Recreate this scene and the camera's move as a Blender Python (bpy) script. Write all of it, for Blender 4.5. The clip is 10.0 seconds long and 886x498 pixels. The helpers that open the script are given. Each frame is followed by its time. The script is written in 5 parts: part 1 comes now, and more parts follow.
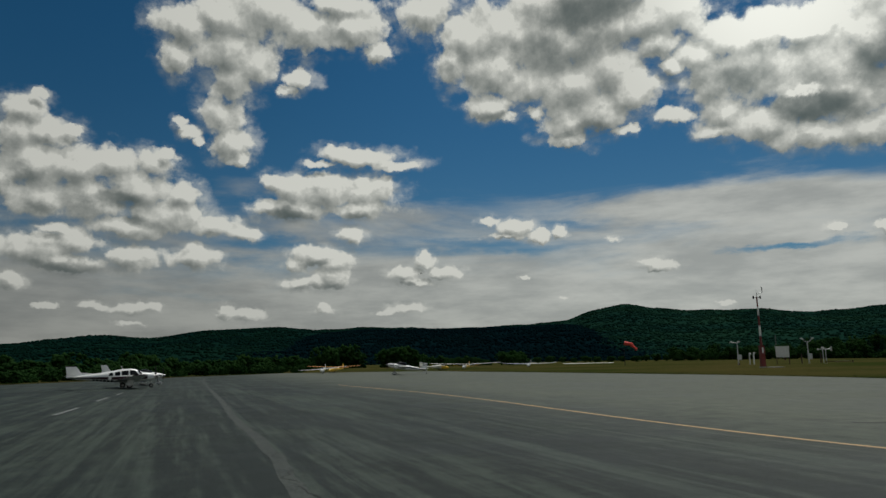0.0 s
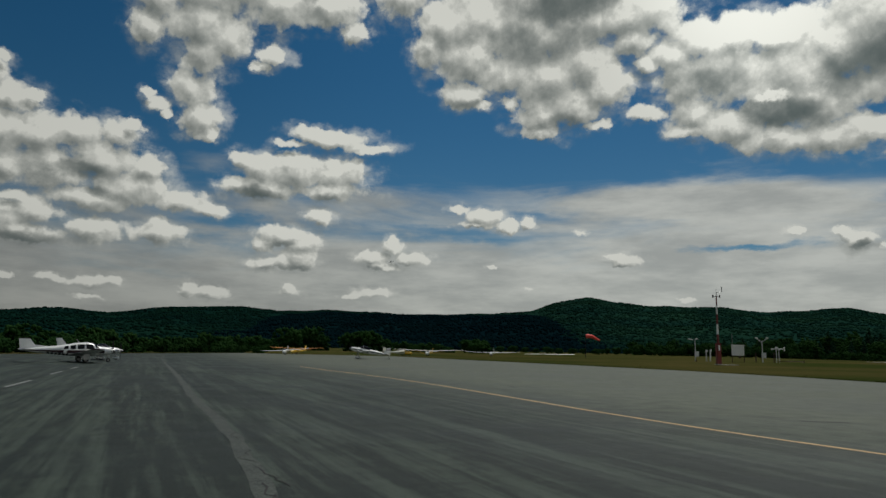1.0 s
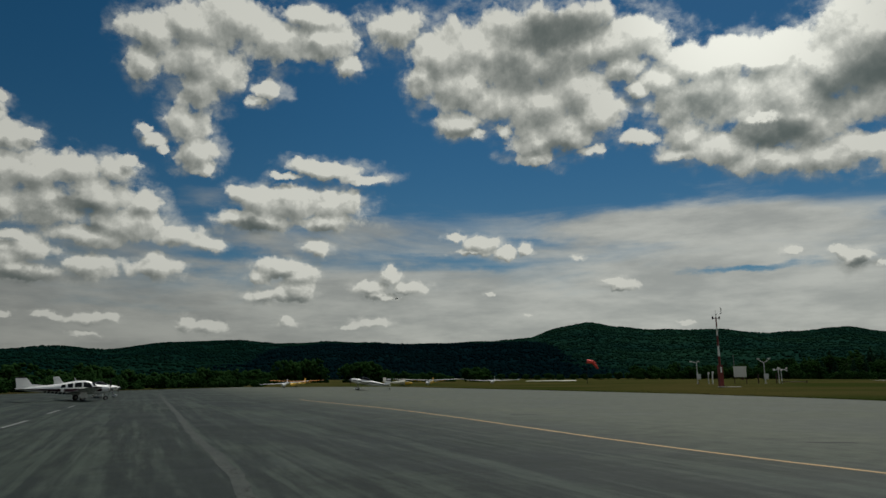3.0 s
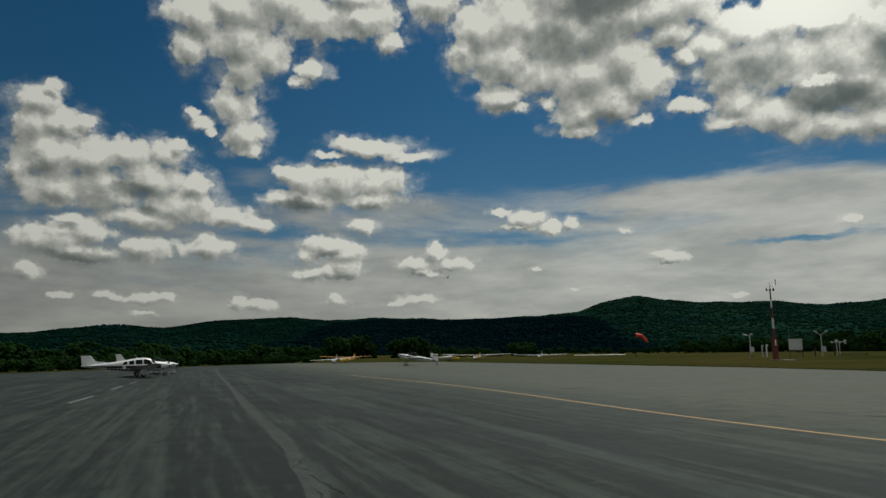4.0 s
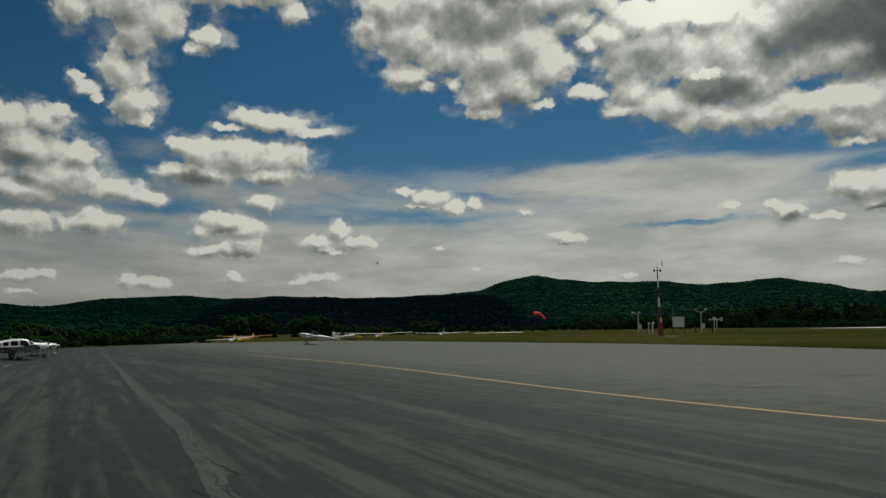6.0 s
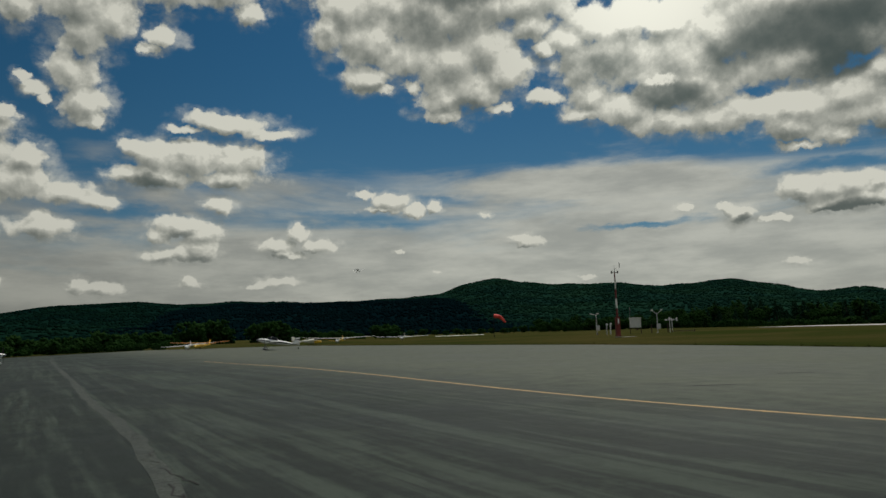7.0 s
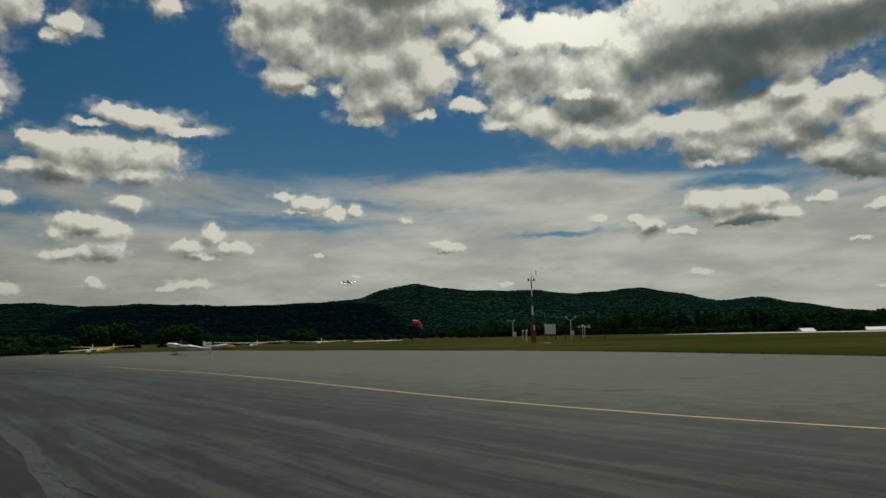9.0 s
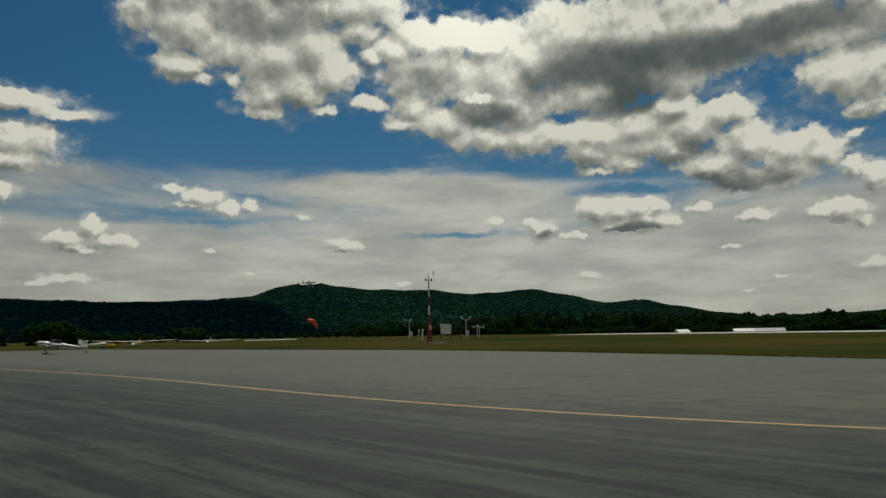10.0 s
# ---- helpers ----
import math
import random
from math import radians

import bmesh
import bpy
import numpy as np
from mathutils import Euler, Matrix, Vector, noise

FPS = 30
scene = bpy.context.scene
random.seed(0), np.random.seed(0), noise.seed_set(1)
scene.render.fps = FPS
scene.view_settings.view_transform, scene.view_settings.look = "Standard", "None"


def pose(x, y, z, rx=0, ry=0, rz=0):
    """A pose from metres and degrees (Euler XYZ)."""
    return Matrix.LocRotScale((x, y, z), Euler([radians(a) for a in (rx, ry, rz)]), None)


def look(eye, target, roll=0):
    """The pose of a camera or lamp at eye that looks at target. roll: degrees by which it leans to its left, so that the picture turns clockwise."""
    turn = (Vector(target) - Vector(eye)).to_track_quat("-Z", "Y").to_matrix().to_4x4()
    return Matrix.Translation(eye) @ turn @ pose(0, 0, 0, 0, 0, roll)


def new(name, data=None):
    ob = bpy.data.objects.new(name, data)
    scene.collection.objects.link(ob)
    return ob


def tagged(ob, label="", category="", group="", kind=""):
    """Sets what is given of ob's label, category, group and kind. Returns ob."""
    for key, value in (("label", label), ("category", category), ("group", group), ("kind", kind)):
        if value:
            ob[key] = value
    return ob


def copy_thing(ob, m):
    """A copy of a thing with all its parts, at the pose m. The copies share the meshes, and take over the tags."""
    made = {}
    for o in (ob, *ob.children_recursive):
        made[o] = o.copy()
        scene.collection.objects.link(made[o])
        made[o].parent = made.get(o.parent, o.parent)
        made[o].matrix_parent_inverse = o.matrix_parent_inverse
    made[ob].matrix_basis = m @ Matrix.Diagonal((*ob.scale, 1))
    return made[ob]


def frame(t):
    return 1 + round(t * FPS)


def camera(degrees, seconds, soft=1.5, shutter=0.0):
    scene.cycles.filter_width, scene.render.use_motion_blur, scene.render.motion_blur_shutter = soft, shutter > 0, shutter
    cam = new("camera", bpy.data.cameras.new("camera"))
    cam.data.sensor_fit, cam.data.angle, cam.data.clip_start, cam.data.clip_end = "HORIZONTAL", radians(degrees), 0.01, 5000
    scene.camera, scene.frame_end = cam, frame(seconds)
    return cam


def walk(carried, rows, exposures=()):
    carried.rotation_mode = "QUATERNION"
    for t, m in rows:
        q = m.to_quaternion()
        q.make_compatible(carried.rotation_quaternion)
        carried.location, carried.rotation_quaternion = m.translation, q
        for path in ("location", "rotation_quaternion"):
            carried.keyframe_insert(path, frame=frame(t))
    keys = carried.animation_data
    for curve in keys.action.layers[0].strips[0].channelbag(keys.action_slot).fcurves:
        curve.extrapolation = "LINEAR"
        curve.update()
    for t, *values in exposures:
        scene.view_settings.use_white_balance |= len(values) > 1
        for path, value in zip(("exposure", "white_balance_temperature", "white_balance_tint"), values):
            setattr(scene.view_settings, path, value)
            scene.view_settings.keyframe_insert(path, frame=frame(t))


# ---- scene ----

# ---------------- camera ----------------
EYE = 1.65
cam = camera(67.1, 10.0)
ROWS = [
    (0.0, 99.633, 1.008, 0.171), (0.3, 100.323, -0.003, -0.439), (0.5, 99.069, 1.500, 0.391), (0.7, 98.617, 0.255, -0.842),
    (1.0, 98.502, -1.125, -2.928), (1.2, 99.543, -1.259, -3.890), (1.5, 100.027, -0.741, -4.021), (1.8, 100.676, -0.503, -4.904),
    (2.0, 100.934, -0.470, -4.839), (3.3, 100.917, 0.432, -1.546), (3.5, 100.863, 0.184, -0.243), (4.0, 98.882, 0.699, 1.086),
    (4.5, 97.287, 0.651, -0.360), (5.0, 97.176, 0.983, -2.389), (5.5, 96.908, 1.050, -3.776), (6.0, 96.946, 1.021, -7.188),
    (6.2, 96.885, 1.476, -8.527), (7.5, 97.316, 1.621, -11.418), (8.0, 97.220, 1.624, -13.396), (8.5, 97.295, 1.444, -15.385),
    (9.0, 97.419, 1.417, -17.446), (9.5, 97.228, 1.775, -21.280), (10.0, 97.173, 1.123, -26.253)]
PATH = [(t, pose(0, 0, EYE, rx, ry, rz)) for t, rx, ry, rz in ROWS]
walk(cam, PATH, [(0.0, -0.02, 6450, 7), (4.0, -0.06, 6580, 6), (10.0, -0.03, 6880, 5)])

# ---------------- light ----------------
SUN_AZ, SUN_EL = 29.0, 62.0
sun = new("sun", bpy.data.lights.new("sun", "SUN"))
sun.data.energy, sun.data.angle, sun.data.color = 2.9, radians(0.55), (1.0, 0.97, 0.92)
a, e = radians(SUN_AZ), radians(SUN_EL)
SUN_DIR = Vector((math.sin(a) * math.cos(e), math.cos(a) * math.cos(e), math.sin(e)))
sun.matrix_world = look(SUN_DIR * 100, (0, 0, 0))


class Nodes:
    """A short way to write node trees."""

    def __init__(self, tree):
        self.tree = tree

    def add(self, kind, *ins, out=0, **settings):
        n = self.tree.nodes.new(kind)
        for k, v in settings.items():
            setattr(n, k, v)
        for i, v in enumerate(ins):
            if v is None:
                continue
            if isinstance(v, bpy.types.NodeSocket):
                self.tree.links.new(v, n.inputs[i])
            else:
                n.inputs[i].default_value = v
        return n.outputs[out]

    def math(self, op, *ins):
        return self.add("ShaderNodeMath", *ins, operation=op)

    def vec(self, op, *ins):
        return self.add("ShaderNodeVectorMath", *ins, operation=op, out=1 if op in ("LENGTH", "DOT_PRODUCT") else 0)

    def ramp(self, x, lo, hi, a=0.0, b=1.0, smooth=True):
        return self.add("ShaderNodeMapRange", x, lo, hi, a, b, interpolation_type="SMOOTHSTEP" if smooth else "LINEAR")

    def mix(self, f, a, b, blend="MIX"):
        n = self.tree.nodes.new("ShaderNodeMix")
        n.data_type, n.blend_type = "RGBA", blend
        for i, v in ((0, f), (6, a), (7, b)):
            if isinstance(v, bpy.types.NodeSocket):
                self.tree.links.new(v, n.inputs[i])
            else:
                n.inputs[i].default_value = (*v, 1) if i and len(v) == 3 else v
        return n.outputs[2]

    def noise(self, vec, scale, detail=4.0, rough=0.55, color=False, distort=0.0):
        n = self.tree.nodes.new("ShaderNodeTexNoise")
        self.tree.links.new(vec, n.inputs["Vector"])
        n.inputs["Scale"].default_value, n.inputs["Detail"].default_value = scale, detail
        n.inputs["Roughness"].default_value, n.inputs["Distortion"].default_value = rough, distort
        return n.outputs[1 if color else 0]


# Cumulus puffs: bearing from north, height above the horizon, half width, half height, all in degrees.
CLOUDS = []


def cloud(*puffs):
    CLOUDS.extend(puffs)


cloud((-22.2, 26.9, 2.2, 1.6), (-22.9, 24.3, 1.5, 1.6), (-19.2, 27.7, 3.3, 1.9), (-18.9, 25.2, 2.6, 1.9), (-18.3, 22.7, 2.1, 1.8), (-15.6, 28.6, 3.4, 1.7),
      (-12.2, 27.6, 3.5, 1.8), (-8.1, 27.8, 3.3, 1.7), (-5.6, 25.9, 1.4, 0.8), (-18.9, 20.2, 1.7, 1.6), (-18.0, 18.2, 1.6, 1.4), (-17.4, 16.9, 1.0, 0.7),
      (-16.2, 24.4, 2.1, 1.7), (-12.6, 23.4, 1.5, 0.8), (-13.8, 22.4, 0.9, 0.4), (-21.5, 18.8, 1.1, 0.6), (-22.1, 19.5, 0.6, 0.4), (-20.7, 18.2, 0.5, 0.4),
      (-9.2, 29.6, 3.6, 0.8))
cloud((-33.4, 19.0, 1.6, 1.0), (-32.4, 20.0, 0.7, 0.4), (-33.6, 17.0, 1.5, 1.6), (-31.5, 17.5, 1.9, 1.1), (-29.9, 17.8, 0.8, 0.4), (-32.4, 14.9, 2.3, 2.0),
      (-29.4, 15.3, 2.5, 1.5), (-27.1, 15.8, 2.2, 1.2), (-24.2, 16.1, 1.7, 1.1), (-23.1, 16.9, 0.8, 0.6), (-24.9, 14.1, 2.7, 1.7), (-21.9, 13.7, 1.5, 1.1),
      (-32.2, 12.5, 2.3, 1.6), (-28.4, 12.9, 2.9, 1.5), (-22.7, 12.0, 3.2, 1.3), (-19.2, 11.5, 2.0, 1.0), (-17.2, 10.9, 1.4, 0.6), (-25.6, 10.9, 3.0, 1.0),
      (-34.2, 13.9, 1.0, 1.6))
cloud((-31.9, 8.8, 2.3, 1.4), (-29.0, 9.4, 2.1, 1.1), (-29.6, 7.7, 3.2, 0.8), (-25.4, 8.5, 2.0, 1.0), (-20.8, 8.7, 2.0, 1.0), (-30.9, 10.3, 1.3, 0.5),
      (-33.1, 6.4, 0.9, 0.7))
cloud((-7.1, 17.5, 3.5, 0.8), (-8.8, 17.8, 1.8, 0.6), (-3.8, 16.9, 2.5, 0.5), (-10.7, 16.7, 1.5, 0.4), (-13.2, 14.6, 2.4, 1.2), (-10.0, 14.7, 3.2, 1.5),
      (-6.6, 14.5, 3.0, 1.4), (-15.2, 12.9, 1.5, 0.8), (-12.4, 13.0, 2.5, 0.9), (-7.1, 13.2, 3.2, 0.8), (-14.4, 15.0, 1.3, 0.6))
cloud((-10.9, 9.2, 2.4, 0.9), (-12.5, 8.3, 1.2, 1.0), (-9.0, 8.5, 1.5, 0.9), (-9.2, 7.2, 1.4, 1.1), (-12.2, 6.6, 1.5, 0.5), (-10.4, 6.8, 1.3, 0.6),
      (-7.8, 10.7, 1.4, 0.7), (-3.5, 7.5, 1.7, 0.7), (-1.7, 8.5, 1.0, 0.7), (-0.1, 7.5, 1.7, 0.6), (-2.4, 6.8, 1.8, 0.4), (4.2, 11.9, 1.2, 0.5),
      (6.2, 11.4, 1.8, 0.8), (8.4, 10.6, 0.9, 0.6), (5.7, 10.7, 1.8, 0.3), (10.0, 10.8, 0.6, 0.5))
cloud((18.0, 7.5, 1.6, 0.6), (17.1, 7.8, 0.8, 0.3), (-18.1, 4.6, 0.6, 0.6), (-16.3, 4.2, 1.5, 0.5), (-10.1, 4.5, 1.0, 0.4), (-3.1, 4.5, 1.8, 0.4),
      (-4.5, 4.3, 1.1, 0.2), (-25.2, 4.6, 2.0, 0.4), (-23.6, 4.8, 0.8, 0.4), (-27.5, 4.6, 1.0, 0.3), (-30.9, 4.5, 0.9, 0.3), (-25.3, 3.4, 0.8, 0.2),
      (10.1, 5.2, 0.6, 0.2), (23.1, 4.2, 0.5, 0.2), (7.0, 7.1, 0.6, 0.2), (14.5, 9.8, 0.6, 0.2))
cloud((-0.9, 29.0, 2.9, 1.6), (2.2, 27.4, 3.1, 2.1), (1.1, 25.3, 1.8, 1.5), (5.3, 27.3, 4.9, 2.8), (4.7, 24.5, 3.3, 2.2), (9.4, 27.0, 5.5, 3.5),
      (14.4, 27.4, 5.4, 3.0), (19.2, 27.1, 4.4, 2.1), (8.2, 23.1, 3.3, 1.7), (4.4, 21.6, 2.0, 1.1), (6.3, 20.7, 1.0, 0.4), (11.7, 22.8, 3.9, 2.2),
      (11.5, 20.0, 2.7, 1.5), (11.0, 18.5, 1.8, 0.6), (14.5, 20.5, 2.9, 1.9), (16.9, 21.6, 2.2, 1.9), (8.5, 20.8, 1.0, 0.7), (16.2, 18.7, 1.3, 0.5),
      (15.2, 23.8, 2.9, 2.6))
cloud((22.2, 23.7, 1.8, 1.4), (24.9, 24.7, 2.3, 1.7), (27.5, 25.0, 2.4, 1.4), (30.7, 24.1, 2.5, 1.6), (23.3, 21.4, 2.6, 1.9), (26.8, 22.0, 4.1, 2.5),
      (31.1, 21.5, 4.1, 3.2), (34.6, 22.7, 2.5, 2.6), (23.9, 19.1, 2.0, 1.4), (23.4, 17.6, 1.5, 0.6), (26.8, 17.8, 3.1, 1.4), (29.8, 16.5, 3.2, 1.1),
      (33.5, 16.2, 2.8, 1.4), (32.8, 19.1, 3.6, 2.4), (20.3, 23.2, 1.0, 0.6), (19.5, 25.2, 2.3, 1.2), (20.2, 19.6, 1.8, 0.8))
cloud((37.9, 22.2, 4.1, 3.2), (42.6, 21.2, 4.5, 3.5), (46.3, 21.1, 2.8, 3.0), (36.1, 16.2, 3.1, 1.5), (39.3, 14.9, 2.6, 1.3), (41.9, 14.0, 2.1, 0.9),
      (39.5, 13.3, 1.4, 0.4), (43.3, 16.6, 3.3, 2.0), (45.5, 14.9, 1.7, 2.2), (45.6, 17.7, 1.3, 1.3))
cloud((39.7, 10.3, 1.8, 0.8), (41.5, 9.6, 2.1, 1.1), (43.7, 9.1, 1.9, 1.1), (40.7, 8.6, 1.7, 0.6), (44.5, 9.9, 1.0, 0.6), (35.1, 8.6, 1.4, 0.7),
      (34.2, 9.1, 0.8, 0.4), (37.3, 8.0, 1.4, 0.3), (30.9, 9.5, 0.7, 0.4), (39.0, 4.6, 0.8, 0.3), (22.9, 4.3, 0.6, 0.1))
cloud((37.6, 24.4, 4.9, 2.6), (43.4, 23.8, 6.5, 3.4), (49.6, 22.8, 6.0, 3.3), (55.4, 22.5, 5.8, 2.4), (60.6, 22.1, 3.5, 1.9), (39.8, 19.8, 5.2, 2.1),
      (44.5, 20.4, 3.2, 1.7), (31.4, 16.2, 2.8, 1.1), (35.3, 16.0, 3.2, 1.3), (39.6, 16.2, 3.6, 1.7), (43.3, 14.9, 2.5, 1.3), (39.9, 13.3, 1.6, 0.3),
      (58.1, 18.3, 2.7, 1.8), (60.6, 18.2, 1.7, 2.2), (60.0, 15.5, 1.9, 0.7))
cloud((46.2, 17.7, 1.8, 1.0), (47.8, 16.1, 2.4, 1.6), (50.5, 16.9, 2.3, 1.1), (51.5, 14.4, 2.3, 1.6), (54.7, 13.5, 2.5, 1.5), (56.9, 12.8, 1.8, 1.3),
      (58.6, 11.7, 0.9, 0.9), (48.9, 13.0, 3.5, 1.1), (51.7, 11.5, 3.0, 1.2), (54.5, 11.9, 2.5, 1.3), (59.9, 10.5, 1.2, 0.8), (46.4, 14.1, 2.0, 1.0))
cloud((39.8, 10.0, 2.1, 0.9), (43.0, 9.9, 2.1, 0.9), (41.6, 8.8, 2.5, 0.7), (44.7, 8.6, 1.5, 0.6), (35.0, 8.5, 1.3, 0.7), (34.3, 8.9, 0.7, 0.4),
      (37.9, 8.0, 0.9, 0.4), (58.0, 8.5, 1.4, 0.9), (56.5, 8.6, 1.3, 0.6), (59.0, 7.7, 0.6, 0.4), (51.9, 8.7, 1.4, 0.4), (47.8, 9.5, 0.9, 0.4),
      (31.1, 9.5, 0.8, 0.3), (38.8, 4.6, 0.9, 0.3), (50.1, 6.4, 0.9, 0.2), (53.3, 3.8, 0.7, 0.1), (59.4, 4.4, 1.1, 0.5), (50.9, 2.8, 0.4, 0.1),
      (58.8, 13.9, 0.9, 0.2))
cloud((30.0, 18.5, 3.0, 1.4))


# Thick dark bases of the larger clouds: bearing, height, half width, half height, weight.
BASES = [(13.5, 28.4, 5.9, 1.7, 0.90), (9.4, 26.6, 2.0, 1.7, 0.25), (30.4, 18.4, 4.0, 1.2, 0.85), (25.0, 21.7, 3.8, 1.3, 0.50), (12.9, 18.8, 2.4, 0.9, 0.45),
         (4.6, 20.7, 2.0, 0.4, 0.30), (11.3, 24.9, 3.0, 1.3, 0.30), (34.7, 20.3, 2.1, 1.9, 0.45), (-26.9, 12.8, 3.4, 0.7, 0.60), (-25.2, 11.2, 2.0, 0.6, 0.50),
         (-30.0, 7.6, 3.3, 0.7, 0.65), (-31.8, 11.9, 1.4, 0.5, 0.30), (-13.3, 12.5, 2.4, 0.6, 0.65), (-9.4, 6.5, 1.7, 0.5, 0.60), (-12.0, 6.3, 1.4, 0.3, 0.40),
         (-10.9, 8.4, 1.4, 0.4, 0.30), (-2.2, 6.8, 2.2, 0.3, 0.50), (5.7, 10.3, 1.9, 0.3, 0.30)]
BASES_EAST = [(18.0, 7.0, 1.5, 0.3, 0.40), (-18.8, 24.4, 1.4, 1.3, 0.15), (40.7, 21.6, 6.6, 2.4, 0.90), (42.3, 18.4, 3.3, 1.2, 0.70), (42.5, 8.3, 2.5, 0.6, 0.75),
              (35.5, 8.1, 1.0, 0.4, 0.50), (45.5, 13.5, 1.4, 0.7, 0.50), (49.1, 21.7, 7.7, 2.1, 0.90), (57.4, 22.5, 6.0, 1.5, 0.90), (43.1, 19.2, 2.8, 1.6, 0.70),
              (50.5, 11.4, 4.7, 1.0, 0.85), (47.7, 14.2, 2.2, 1.3, 0.55), (42.0, 8.2, 2.3, 0.4, 0.65), (35.2, 7.9, 1.2, 0.4, 0.50), (58.3, 7.7, 0.9, 0.4, 0.50),
              (59.7, 3.8, 0.8, 0.2, 0.40), (60.0, 15.5, 1.7, 0.5, 0.45)]
# Sunlit shoulders, where the cloud is thin towards the sun.
SHOULDERS = [(26.6, 24.6, 3.7, 1.2, -0.50), (31.0, 24.2, 2.3, 1.1, -0.40), (5.8, 25.5, 1.3, 1.1, -0.50), (29.8, 19.6, 1.7, 0.4, -0.80), (17.0, 22.3, 2.1, 1.5, -0.40),
             (2.2, 27.0, 2.1, 1.3, -0.25), (5.1, 22.0, 1.5, 0.6, -0.25), (33.7, 23.2, 1.3, 0.8, -0.40), (37.8, 16.3, 2.4, 0.8, -0.30), (30.1, 24.9, 4.6, 1.5, -0.50),
             (48.8, 17.4, 2.6, 0.6, -0.40), (53.5, 14.3, 2.4, 0.8, -0.45), (39.6, 16.4, 3.3, 0.9, -0.35), (58.9, 19.0, 2.2, 1.2, -0.25), (29.0, 19.8, 1.5, 0.7, -0.40)]
# Denser and thinner stretches of the high veil.
VEIL = [(19.9, 12.3, 10.5, 1.6, 0.34), (28.2, 11.9, 8.9, 1.6, 0.36), (-4.1, 12.7, 6.4, 1.0, 0.30), (-7.0, 11.4, 7.7, 1.0, 0.25), (23.9, 9.6, 12.2, 0.7, 0.18),
        (-17.5, 14.6, 2.7, 0.7, 0.22), (4.7, 9.6, 7.3, 0.6, -0.34), (27.8, 8.2, 3.8, 0.3, -0.42), (-15.1, 10.1, 4.1, 0.7, -0.34), (-17.3, 8.5, 3.1, 0.5, -0.22),
        (10.6, 11.2, 2.9, 0.5, -0.20), (-24.5, 5.7, 8.1, 0.4, -0.15), (41.7, 11.6, 5.0, 0.5, -0.34), (27.2, 8.3, 3.4, 0.3, -0.36), (49.9, 9.7, 3.7, 0.4, -0.22),
        (43.7, 6.1, 8.8, 0.5, -0.12), (12.7, 12.7, 9.3, 1.0, 0.20), (56.0, 6.6, 5.9, 0.6, 0.12)]


def cumulus_group():
    """Thickness of the cumulus at a bearing and height in degrees: above 0 there is cloud."""
    g = bpy.data.node_groups.new("cumulus", "ShaderNodeTree")
    g.interface.new_socket("P", in_out="INPUT", socket_type="NodeSocketVector")
    g.interface.new_socket("D", in_out="OUTPUT", socket_type="NodeSocketFloat")
    g.interface.new_socket("Body", in_out="OUTPUT", socket_type="NodeSocketFloat")
    o = g.nodes.new("NodeGroupOutput")
    n = Nodes(g)
    p = n.add("NodeGroupInput")
    w1 = n.vec("SUBTRACT", n.noise(p, 0.22, 3, 0.5, True), (0.5, 0.5, 0.5))
    w2 = n.vec("SUBTRACT", n.noise(p, 0.9, 5, 0.6, True), (0.5, 0.5, 0.5))
    q = n.vec("ADD", n.vec("MULTIPLY", w1, (1.5, 1.1, 0)), n.vec("MULTIPLY", w2, (1.6, 1.2, 0)))
    q = n.vec("ADD", p, q)
    f = None
    for az, el, rx, ry in CLOUDS:
        d = n.vec("MULTIPLY_ADD", q, (1 / rx, 1 / ry, 0), (-az / rx, -el / ry, 0))
        d = n.vec("LENGTH", d)
        f = d if f is None else n.add("ShaderNodeMath", f, d, 0.25, operation="SMOOTH_MIN")
    lobes = g.nodes.new("ShaderNodeTexVoronoi")
    lobes.feature = "SMOOTH_F1"
    g.links.new(n.vec("ADD", p, n.vec("MULTIPLY", w2, (1.2, 1.2, 0))), lobes.inputs["Vector"])
    for k, v in (("Scale", 0.42), ("Detail", 3.0), ("Roughness", 0.5), ("Lacunarity", 2.3), ("Smoothness", 0.35)):
        lobes.inputs[k].default_value = v
    billow = n.math("ADD", n.math("MULTIPLY", n.noise(p, 0.42, 8, 0.53), 0.8), n.math("MULTIPLY", n.math("SUBTRACT", 0.9, lobes.outputs["Distance"]), 0.42))
    f = n.math("SUBTRACT", 1.33, f)
    g.links.new(f, o.inputs[1])
    f = n.math("ADD", f, n.math("MULTIPLY", n.math("SUBTRACT", billow, 0.5), 1.25))
    g.links.new(f, o.inputs[0])
    return g


